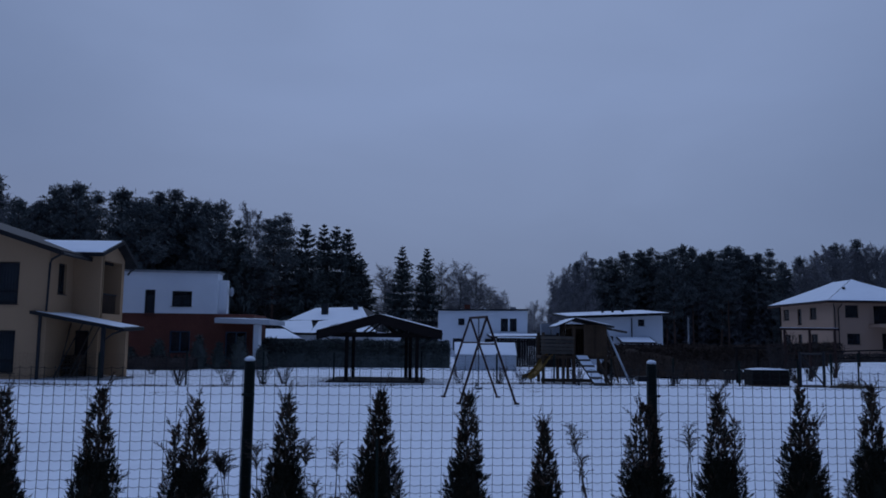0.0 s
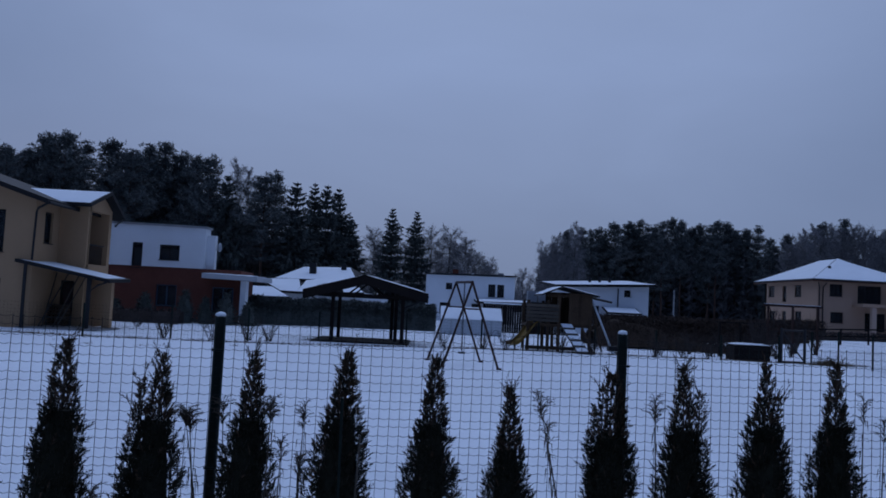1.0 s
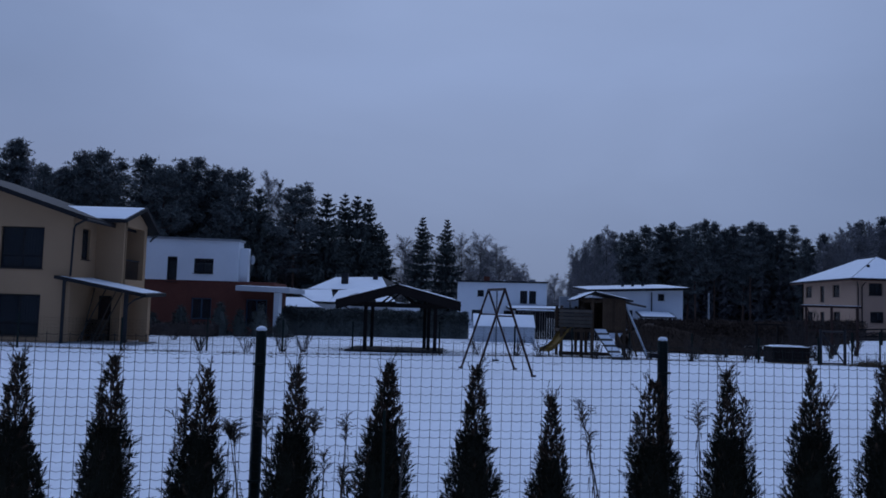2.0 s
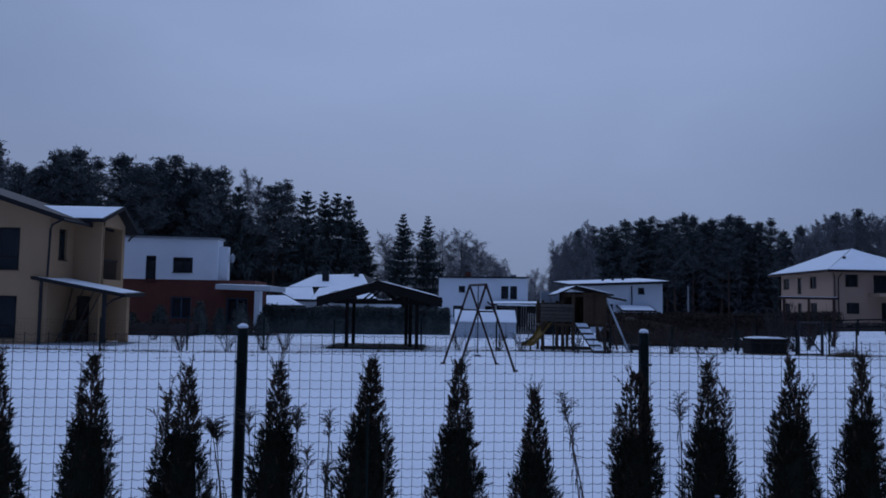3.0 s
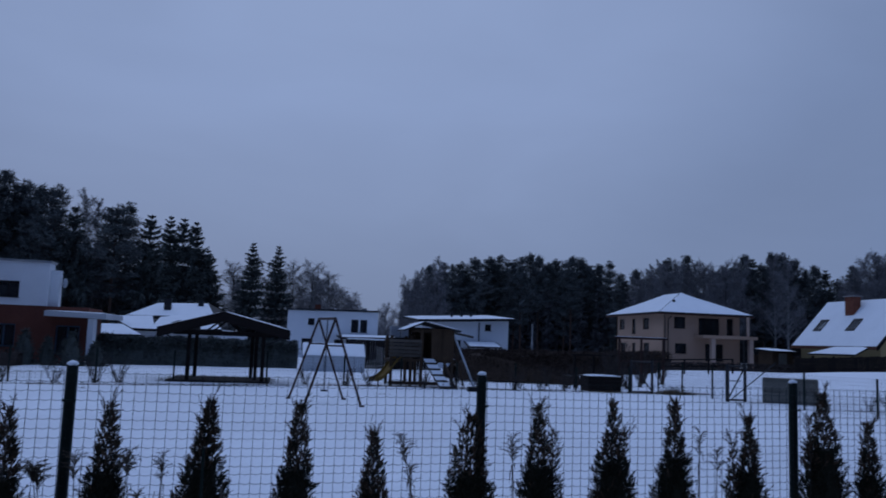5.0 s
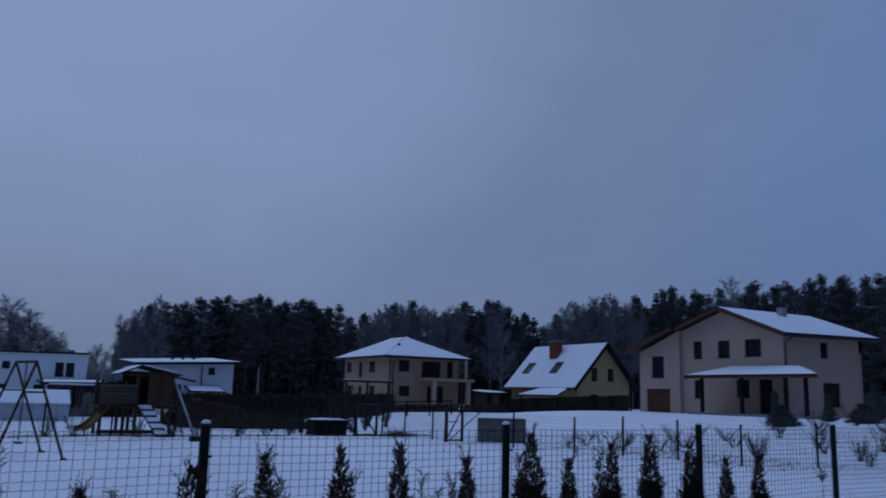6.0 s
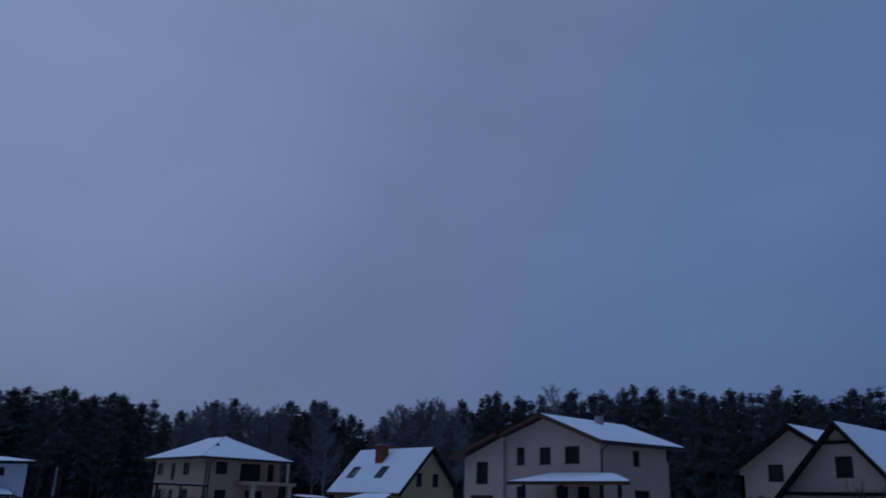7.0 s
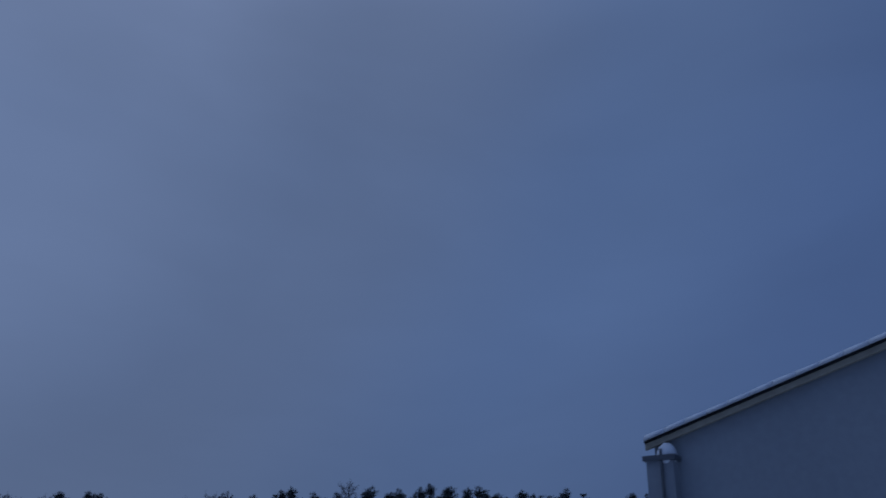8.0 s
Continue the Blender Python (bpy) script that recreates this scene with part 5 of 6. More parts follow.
for i, (x, y, h, wd) in enumerate(((-9.5, 30.9, 1.15, 0.35), (-7.8, 31.2, 0.75, 0.5), (-6.7, 32.5, 1.0, 0.45), (-5.9, 32.6, 1.05, 0.5), (2.65, 33.8, 0.95, 0.45), (3.6, 33.9, 0.9, 0.5), (7.1, 33.6, 1.0, 0.45), (8.3, 34.8, 0.95, 0.5), (9.85, 34.2, 1.0, 0.5), (11.2, 34.6, 0.8, 0.5), (12.3, 34.8, 0.75, 0.5), (1.0, 34.2, 0.8, 0.4), (14.8, 35.6, 2.1, 0.22), (15.1, 36.4, 1.8, 0.2),
                                   (22.0, 24.5, 0.9, 0.8), (23.5, 24.0, 0.7, 0.8), (25.0, 24.2, 0.8, 0.7), (26.2, 22.8, 0.7, 0.7), (24.6, 20.5, 0.95, 0.5), (27.5, 20.0, 0.8, 0.7), (25.4, 17.0, 0.9, 0.5), (28.0, 17.8, 1.1, 0.5), (31, 22.5, 0.9, 0.8), (33.0, 24.0, 0.9, 0.9), (30.5, 19.0, 0.8, 0.8), (17.2, 34.4, 0.55, 0.9), (21.0, 26.5, 0.6, 0.5), (35, 23.5, 1.0, 0.8), (-13.4, 39.5, 0.85, 0.8), (-12.2, 40.5, 0.7, 0.9), (-10.6, 41.0, 0.6, 0.9), (20.4, 28.6, 0.6, 0.6), (22.4, 27.2, 0.75, 0.7), (24.2, 26.6, 0.6, 0.8), (26.0, 25.8, 0.8, 0.7), (27.8, 24.6, 0.7, 0.9), (29.6, 23.4, 0.9, 0.7), (28.6, 26.8, 0.6, 0.9), (31.6, 25.4, 0.8, 0.8), (22.8, 22.6, 0.6, 0.6), (23.2, 19.2, 0.9, 0.5), (26.4, 19.0, 0.7, 0.7), (24.4, 16.0, 0.8, 0.5), (32.6, 20.6, 0.9, 0.9), (34.4, 21.4, 1.0, 0.8), (21.6, 31.5, 0.5, 0.7), (25.2, 30.0, 0.5, 0.9), (5.8, 33.6, 0.7, 0.5), (13.2, 36.8, 0.9, 0.5), (6.4, 37.4, 0.9, 0.5), (10.6, 36.0, 0.9, 0.5), (14.0, 37.9, 1.4, 0.3), (15.0, 38.1, 1.5, 0.3), (15.9, 37.6, 1.3, 0.35), (16.6, 38.0, 1.2, 0.35), (19.0, 44.6, 2.3, 0.3), (20.6, 44.8, 2.2, 0.35), (21.6, 44.5, 1.8, 0.4), (18.2, 40.0, 1.2, 0.4), (12.6, 38.2, 1.1, 0.4), (50.0, 17.6, 3.4, 0.4), (46.5, 18.6, 3.0, 0.4))):
    bush(x, y, h, 200 + i, wd)


def conifer_bush(x, y, h, w, seed, label, name="garden_conifer", group="garden conifers"):
    rng = random.Random(seed)
    z = land(x, y)
    t = thing(name, (x, y, z), label, "conifer", group)
    s = Shape()
    core = Shape().tube([(x, y, z - 0.1), (x, y, z + h * 0.3), (x, y, z + h * 0.75), (x, y, z + h * 0.95)], [w * 0.55, w * 0.6, w * 0.3, 0.02], 8)
    for i in range(420):
        a = rng.random() ** 1.2 * 0.98
        wd = rng.uniform(0, 6.28)
        r = w * (1 - a) ** 0.75 * rng.uniform(0.5, 1.0)
        p = Vector((x + math.cos(wd) * r, y + math.sin(wd) * r, z + h * a))
        spike(s, p, (Vector((math.cos(wd), math.sin(wd), 0.5)) + rand_dir(rng) * 0.6).normalized() * rng.uniform(0.1, 0.24) * (0.5 + w), 0.035, rng)
    part("inner_foliage", core, NEEDLE_SPRUCE, t)
    part("foliage", s, NEEDLE_SPRUCE, t)


for i, (x, y, h, w) in enumerate(((-15.3, 46, 1.6, 0.8), (-13.1, 46, 1.85, 0.75), (-12.0, 46.2, 1.5, 0.6), (-10.8, 46, 1.8, 0.75), (-9.7, 46.5, 1.3, 0.7), (-16.8, 45.5, 1.2, 0.9))):
    conifer_bush(x, y, h, w, 300 + i, "small dark spruce beside the red-brown wall")
for i, (x, y, h, w) in enumerate(((35.6, 28.3, 1.5, 0.33), (38.6, 24.9, 1.9, 0.4), (37.2, 26.4, 1.3, 0.35), (40.4, 24.0, 1.5, 0.6), (42.0, 23.0, 1.4, 0.7), (44.0, 22.4, 1.3, 0.9), (39.2, 23.2, 1.1, 0.5), (46.5, 24.5, 1.8, 1.2), (45.5, 27.0, 1.7, 1.0), (36.6, 24.2, 0.9, 0.8), (47.5, 20.5, 1.2, 1.0), (34.6, 27.2, 0.8, 0.7), (44.5, 25.5, 2.0, 0.5), (33.3, 26.0, 0.6, 0.9))):
    conifer_bush(x, y, h, w, 330 + i, "dark evergreen shrub in the snowy garden")


def hedge(name, a, b, h, w, n, seed, material, label, body=0.93):
    """A clipped hedge: a lumpy body bristling with sprays."""
    rng = random.Random(seed)
    a, b = Vector(a), Vector(b)
    s = Shape()
    m = 40
    rows = ((-0.5, 0.0), (-0.48, 0.6), (-0.3, 0.97), (0.3, 0.97), (0.48, 0.6), (0.5, 0.0))
    d = (b - a).normalized()
    o = Vector((-d.y, d.x, 0))
    grid = []
    for i in range(m + 1):
        c = a.lerp(b, i / m)
        for ox, oz in rows:
            k = 1 + 0.18 * noise.noise(Vector((i * 0.8, ox * 3, oz * 2 + seed)))
            grid.append(c + o * ox * w * 0.9 * k + Vector((0, 0, land(c.x, c.y) + oz * h * body * k)))
    r = len(rows)
    s.add(grid, [(i * r + j, i * r + j + 1, (i + 1) * r + j + 1, (i + 1) * r + j) for i in range(m) for j in range(r - 1)])
    for i in range(n):
        c = a.lerp(b, rng.random())
        z = h * rng.random() ** 0.7 * (1 + 0.1 * noise.noise(Vector((c.x * 1.5, c.y, 0))))
        p = c + o * w * rng.uniform(-0.5, 0.5) + Vector((0, 0, land(c.x, c.y) + z))
        spike(s, p, rand_dir(rng, 0.5) * rng.uniform(0.12, 0.3), 0.05, rng)
    solo(name, s, material, label, "hedge", kind="stuff")


hedge("hedge", (-10.6, 50.4, 0), (0.9, 52.6, 0), 1.6, 1.1, 17000, 5, NEEDLE_SPRUCE, "dark clipped evergreen hedge in front of the low house", 0.78)
hedge("scrub", (11.5, 52.5, 0), (28.5, 61.5, 0), 1.55, 2.4, 26000, 12, BRUSH, "brown leafless scrub before the wood", 0.6)
hedge("scrub", (24.0, 70.0, 0), (35.5, 72.5, 0), 1.45, 2.2, 9000, 21, BRUSH, "brown leafless scrub at the edge of the wood", 0.6)
hedge("scrub", (45.5, 74.0, 0), (54.0, 71.5, 0), 1.4, 2.0, 6000, 22, BRUSH, "dark leafless scrub behind the garden fences", 0.75)
hedge("scrub", (28.5, 66.5, 0), (46.0, 65.5, 0), 0.62, 1.2, 4200, 13, TWIG, "low brown scrub before the peach house", 0.4)
hedge("scrub", (46.0, 27.0, 0), (56.0, 16.0, 0), 1.7, 2.2, 3200, 14, NEEDLE_SPRUCE, "dark evergreen scrub beside the gabled houses")
hedge("scrub", (51.5, 38.0, 0), (55.0, 33.0, 0), 1.6, 1.6, 1200, 15, NEEDLE_SPRUCE, "dark evergreen scrub behind the pale house")
hedge("hedge", (-24, 44.5, 0), (-12.8, 44.5, 0), 0.7, 1.0, 1600, 9, TWIG, "low brown leafless hedge by the red-brown wall")


# ---- the bank of brush behind the playground ----
def brush_bank():
    rng = random.Random(15)
    s = Shape()
    n, m = 40, 10
    for i in range(n + 1):
        t = i / n
        x = 9.0 + 8.6 * t
        for j in range(m + 1):
            k = j / m
            y = 41.2 + 5.5 * k - 1.2 * t
            top = (1.4 - 1.2 * ease(0.1, 0.9, t)) * (0.6 + 0.4 * ease(0, 0.1, t))
            z = land(x, y) - 0.05 + top * math.sin(math.pi * min(1, k * 1.15 + 0.02)) ** 0.8 * (1 + 0.2 * noise.noise(Vector((x, y, 2)))) if k < 0.85 else land(x, y) - 0.05
            s.v.append((x, y, z))
    s.f = [(i * (m + 1) + j, (i + 1) * (m + 1) + j, (i + 1) * (m + 1) + j + 1, i * (m + 1) + j + 1) for i in range(n) for j in range(m)]
    b = solo("brush_bank", s, EARTH, "dark brown earth bank overgrown with dead brush", "bank", kind="stuff")
    q = Shape()
    for i in range(4200):
        x, k = 9.0 + 8.6 * rng.random(), rng.random()
        t = (x - 9.0) / 8.6
        y = 41.2 + 4.6 * k - 1.2 * t
        top = (1.4 - 1.2 * ease(0.1, 0.9, t))
        z = land(x, y) + top * math.sin(math.pi * min(1, k * 1.15 + 0.02)) * 0.9
        spike(q, Vector((x, y, z)), rand_dir(rng, 1.1) * rng.uniform(0.15, 0.45), 0.018, rng)
    part("dead_brush", q, BRUSH, b)


brush_bank()


def grass_strip():
    """Dry grass that shows along the far edge of the field and round the posts."""
    rng = random.Random(16)
    s = Shape()
    for i in range(7000):
        t = rng.random()
        x = -17 + 36 * t
        y = 30.0 + 4.4 * ease(-10, 6, x) + rng.gauss(0, 0.12)
        if noise.noise(Vector((x * 0.6, 0, 7))) < -0.25 and rng.random() < 0.7:
            continue
        spike(s, Vector((x, y, land(x, y) - 0.02)), rand_dir(rng, 1.0) * rng.uniform(0.06, 0.17), 0.012, rng)
    for i in range(1500):
        x, y = rng.uniform(-4.8, -0.2), rng.uniform(33.6, 38)
        spike(s, Vector((x, y, land(x, y) - 0.02)), rand_dir(rng, 1.0) * rng.uniform(0.05, 0.14), 0.012, rng)
    for i in range(900):
        x, y = rng.gauss(17.2, 0.4), rng.gauss(34.2, 0.25)
        spike(s, Vector((x, y, land(x, y) - 0.02)), rand_dir(rng, 0.9) * rng.uniform(0.15, 0.4), 0.012, rng)
    for i in range(1800):
        x, y = rng.uniform(20, 24), rng.uniform(16, 27)
        spike(s, Vector((x, y, land(x, y) - 0.02)), rand_dir(rng, 1.0) * rng.uniform(0.05, 0.2), 0.01, rng)
    for x, y in ((-10.5, 26.4), (-8.8, 26.6), (-8.4, 26.9), (-11.6, 27.6), (-6.2, 28.4), (9.4, 29.0), (3.6, 29.6)):
        for i in range(70):
            spike(s, Vector((x + rng.gauss(0, 0.14), y + rng.gauss(0, 0.14), land(x, y) - 0.03)), rand_dir(rng, 1.0) * rng.uniform(0.04, 0.12), 0.010, rng)
    solo("dry_grass", s, GRASS_DRY, "dry grass showing through thin snow", "grass", kind="stuff")


grass_strip()


# ---- garden fences in the middle distance ----
def garden_fence(posts, h, label, pitch=0.12, post_r=0.038, tops=None):
    f = thing("wire_fence", (*posts[0], land(*posts[0])), label, "fence")
    for i, (x, y) in enumerate(posts):
        z = land(x, y)
        part("post", Shape().tube([(x, y, z - 0.2), (x, y, z + h + 0.05 * math.sin(i * 2.3))], post_r, 7), METAL_GREEN, f)
    for (xa, ya), (xb, yb) in zip(posts, posts[1:]):
        a, b = Vector((xa, ya, land(xa, ya))), Vector((xb, yb, land(xb, yb)))
        s = Shape()
        n = max(2, int((b - a).length / pitch))
        for i in range(1, n):
            p = a.lerp(b, i / n)
            s.tube([p + Vector((0, 0, 0.03)), p + Vector((0, 0, h - 0.08))], 0.0022, 3, False)
        for j in range(int((h - 0.1) / pitch) + 1):
            u = Vector((0, 0, 0.04 + j * pitch))
            s.tube([a + u, a.lerp(b, 0.5) + u - Vector((0, 0, 0.01)), b + u], 0.0022, 3, False)
        part("wire_mesh", s, WIRE_GREEN, f)
    return f


garden_fence([(-18.2, 29.0), (-15.6, 29.4), (-12.1, 30.0), (-9.3, 31.15), (-6.6, 32.0), (-4.15, 34.2), (-0.55, 34.6), (2.6, 34.5), (5.0, 34.6)], 1.25, "thin dark wire fence along the field edge")
garden_fence([(7.4, 34.6), (10.0, 34.6), (12.7, 34.4), (15.2, 34.5)], 1.1, "thin dark wire fence along the field edge")
garden_fence([(16.55, 34.4), (17.75, 34.5), (17.75, 31.85), (17.5, 30.3)], 1.4, "thin dark wire fence beside the gates")
garden_fence([(18.25, 30.2), (18.4, 26.6), (18.8, 23.4), (19.74, 21.94), (20.48, 20.14), (20.95, 17.95), (22.6, 16.5), (24.2, 14.9), (26.0, 13.2), (28, 11.5)], 1.3, "dark green wire fence round the neighbouring garden")


def gate(x0, y0, x1, y1, h, flip):
    a, b = Vector((x0, y0, land(x0, y0))), Vector((x1, y1, land(x1, y1)))
    t = thing("metal_gate", a, "dark steel garden gate frame with diagonal brace", "gate", "garden gates")
    up = Vector((0, 0, h))
    for p in (a, b):
        part("gate_post", Shape().tube([p - Vector((0, 0, 0.15)), p + up], 0.06, 8), METAL_DARK, t)
    part("top_rail", Shape().tube([a + up * 0.94, b + up * 0.94], 0.035, 6), METAL_DARK, t)
    part("bottom_rail", Shape().tube([a + up * 0.05, b + up * 0.05], 0.035, 6), METAL_DARK, t)
    p, q = (a, b) if flip else (b, a)
    part("brace", Shape().tube([p + up * 0.92, q + up * 0.06], 0.032, 6), METAL_DARK, t)
    part("latch_rail", Shape().tube([a.lerp(b, 0.1) + up * 0.55, a.lerp(b, 0.75) + up * 0.55], 0.018, 6), METAL_DARK, t)
    return t


gate(15.3, 34.5, 16.3, 34.5, 1.48, True)
g = gate(17.5, 30.2, 18.25, 30.2, 1.5, False)
part("stay", Shape().tube([(17.6, 30.1, 0.1), (19.7, 30.3, 1.6)], 0.022, 6), METAL_DARK, g)


def trellis_frame():
    t = thing("trellis_frame", (18.5, 44, 0), "rusty steel trellis frame standing before the peach house", "trellis")
    for x in (18.75, 20.1, 21.45):
        part("post", Shape().box(x - 0.05, 43.95, -0.1, x + 0.05, 44.05, 2.52), METAL_RUST, t)
    part("top_rail", Shape().box(18.5, 43.93, 2.52, 21.65, 44.07, 2.64), METAL_RUST, t)
    part("rail", Shape().tube([(18.75, 44, 1.3), (21.45, 44, 1.3)], 0.025, 6), METAL_RUST, t)
    part("snow_line", Shape().box(18.52, 43.95, 2.641, 21.63, 44.05, 2.665), ROOF_SNOW, t)
    part("brace", Shape().tube([(18.8, 44, 2.5), (19.5, 44, 1.0)], 0.025, 6), METAL_RUST, t)


def bed_frame():
    t = thing("bar_frame", (14.7, 37.5, 0), "dark timber bar frame over a garden bed", "frame")
    for x in (13.75, 14.7, 15.6):
        part("post", Shape().box(x - 0.045, 37.45, -0.1, x + 0.045, 37.55, 1.55), WOOD_DARK, t)
    part("bar", Shape().box(13.6, 37.44, 1.55, 15.75, 37.56, 1.62), WOOD_DARK, t)


bed_frame()
trellis_frame()
solo("pole", Shape().tube([(20.4, 66, -0.2), (20.4, 66, 3.78)], [0.08, 0.06], 8), METAL_GREY, "slender pale pole at the edge of the wood", "pole")


def rail_fence():
    t = thing("rail_fence", (18, 58, 0), "low dark rail fence before the wood", "fence")
    for i in range(9):
        x = 18 + i * 2.0
        part("post", Shape().box(x - 0.05, 58, land(x, 58) - 0.2, x + 0.05, 58.1, land(x, 58) + 1.15), WOOD_DARK, t)
    for z in (0.55, 1.05):
        for i in range(8):
            x = 18 + i * 2.0
            s = Shape().hexa([(x, 57.96, land(x, 58) + z), (x + 2, 57.96, land(x + 2, 58) + z), (x + 2, 58.0, land(x + 2, 58) + z), (x, 58.0, land(x, 58) + z), (x, 57.96, land(x, 58) + z + 0.1), (x + 2, 57.96, land(x + 2, 58) + z + 0.1), (x + 2, 58.0, land(x + 2, 58) + z + 0.1), (x, 58.0, land(x, 58) + z + 0.1)])
            part("rail", s, WOOD_DARK, t)


rail_fence()


def board_fence(name, a, b, h, width, material, label, snow=True):
    a, b = Vector(a), Vector(b)
    L = (b - a).length
    d = (b - a) / L
    o = Vector((-d.y, d.x, 0)) * 0.012
    f = thing(name, (a.x, a.y, land(a.x, a.y)), label, "fence")
    n = int(L / width)
    rng = random.Random(int(L * 100))
    for i in range(n):
        p, q = a + d * i * width, a + d * (i + 0.9) * width
        z0, z1 = land(p.x, p.y) + 0.04, land(p.x, p.y) + h + rng.uniform(-0.03, 0.03)
        part("board", Shape().hexa([(p - o) + Vector((0, 0, z0)), (q - o) + Vector((0, 0, z0)), (q + o) + Vector((0, 0, z0)), (p + o) + Vector((0, 0, z0)), (p - o) + Vector((0, 0, z1)), (q - o) + Vector((0, 0, z1)), (q + o) + Vector((0, 0, z1)), (p + o) + Vector((0, 0, z1))]), material, f)
    for z in (0.35, h - 0.25):
        c = Vector((0, 0, z))
        za, zb = Vector((0, 0, land(a.x, a.y))), Vector((0, 0, land(b.x, b.y)))
        part("rail", Shape().tube([a + za + c + o * 4, b + zb + c + o * 4], 0.04, 4), material, f)
    m = max(2, int(L / 2.4))
    for i in range(m + 1):
        p = a.lerp(b, i / m) + o * 6
        z = land(p.x, p.y)
        part("post", Shape().box(p.x - 0.05, p.y - 0.05, z - 0.2, p.x + 0.05, p.y + 0.05, z + h), material, f)
    if snow:
        s = Shape()
        za, zb = land(a.x, a.y) + h + 0.03, land(b.x, b.y) + h + 0.03
        s.tube([a + Vector((0, 0, za)), b + Vector((0, 0, zb))], 0.045, 6)
        part("snow_line", s, ROOF_SNOW, f, "snow lying along the top")
    return f


board_fence("board_fence", (4.2, 55, 0), (10.4, 55.2, 0), 1.95, 0.16, WOOD_DARK, "tall dark board fence with snow on top")
board_fence("board_fence", (37.0, 54.6, 0), (42.0, 45.9, 0), 1.15, 0.16, WOOD_DARK, "dark board fence before the yellow house", False)


def gazebo():
    t = thing("gazebo", (-2.3, 35.5, 0), "open dark timber gazebo with low gable roof and thin snow", "gazebo")
    y0, y1 = 33.6, 38.2
    L, M, R = (-4.82, 2.12), (-2.32, 2.82), (0.30, 2.17)
    for a, b in ((L, M), (M, R)):
        pts = [(a[0], y0, a[1]), (b[0], y0, b[1]), (b[0], y1, b[1]), (a[0], y1, a[1])]
        roof(t, pts, 0.13, 0.05, material=ROOF_DARK, inset=0.05)
        v = Shape()
        v.hexa([(a[0], y0 - 0.05, a[1] - 0.40), (b[0], y0 - 0.05, b[1] - 0.40), (b[0], y0, b[1] - 0.40), (a[0], y0, a[1] - 0.40), (a[0], y0 - 0.05, a[1] - 0.01), (b[0], y0 - 0.05, b[1] - 0.01), (b[0], y0, b[1] - 0.01), (a[0], y0, a[1] - 0.01)])
        part("verge_board", v, WOOD_DARK, t)
    for x, y in ((-3.66, 34.4), (-0.74, 34.4), (-1.05, 35.6), (-1.28, 37.3), (-3.66, 37.3)):
        part("post", Shape().box(x - 0.075, y - 0.075, -0.05, x + 0.075, y + 0.075, 2.3), WOOD_DARK, t)
    for y in (34.4, 37.3):
        part("tie_beam", Shape().box(-4.3, y - 0.07, 1.86, -0.3, y + 0.07, 2.04), WOOD_DARK, t)
        for x, l in ((-3.0, 0.7), (-1.7, -0.7)):
            part("strut", Shape().tube([(x, y, 2.04), (x + l, y, 2.62)], 0.05, 4), WOOD_DARK, t)
    for x in (-3.66, -0.9):
        part("side_beam", Shape().box(x - 0.07, 34.0, 2.04, x + 0.07, 37.9, 2.2), WOOD_DARK, t)
    for a, b in (((-4.75, 33.7, 1.98), (-3.75, 34.35, 1.55)), ((0.22, 33.7, 2.02), (-0.65, 34.35, 1.55))):
        mid = tuple((p + q) / 2 - (0.06 if i == 2 else 0) for i, (p, q) in enumerate(zip(a, b)))
        part("downpipe", Shape().tube([a, mid, b], 0.03, 6), METAL_DARK, t)
    for x in (-4.80, 0.28):
        part("gutter", Shape().tube([(x, y0, 2.02), (x, y1, 2.02)], 0.05, 6), METAL_DARK, t)
    for i in range(9):
        x = -4.45 + i * 0.45
        part("deck_board", Shape().box(x, 33.9, -0.1, x + 0.43, 38.0, 0.06 + 0.004 * (i % 3)), WOOD_DARK, t)


gazebo()


def swing_set():
    t = thing("swing_frame", (1.3, 24.6, 0), "rust-brown steel A-frame swing standing in the snow", "swing")
    fa, ba = Vector((1.45, 23.35, 2.46)), Vector((1.10, 26.1, 2.50))
    for top, feet in ((fa, ((0.68, 23.25), (2.30, 23.3))), (ba, ((0.28, 26.0), (2.0, 26.2)))):
        for x, y in feet:
            leg = part("leg", Shape().tube([top, (x, y, land(x, y) - 0.05)], 0.035, 8), METAL_RUST, t)
            part("foot_plate", Shape().box(x - 0.07, y - 0.05, land(x, y) - 0.03, x + 0.07, y + 0.05, land(x, y) + 0.05), METAL_RUST, leg)
        (xa, ya), (xb, yb) = feet
        a = top.lerp(Vector((xa, ya, 0)), 0.31)
        b = top.lerp(Vector((xb, yb, 0)), 0.31)
        part("cross_bar", Shape().tube([a, b], 0.025, 8), METAL_RUST, t)
    part("top_bar", Shape().tube([fa, ba], 0.04, 8), METAL_RUST, t)
    c = fa.lerp(ba, 0.45)
    seat = part("seat", Shape().box(c.x - 0.09, c.y - 0.24, 0.36, c.x + 0.09, c.y + 0.24, 0.40), METAL_DARK, t, "small dark swing seat with snow")
    for s in (-0.22, 0.22):
        part("chain", Shape().tube([(c.x, c.y + s, 0.4), (c.x, c.y + s * 1.05, c.z)], 0.012, 4), METAL_DARK, t)
    part("seat_snow", Shape().blob((c.x, c.y, 0.41), 0.08, 0.2, 0.03, 8, 5, 0.3), ROOF_SNOW, seat, smooth=True)


swing_set()


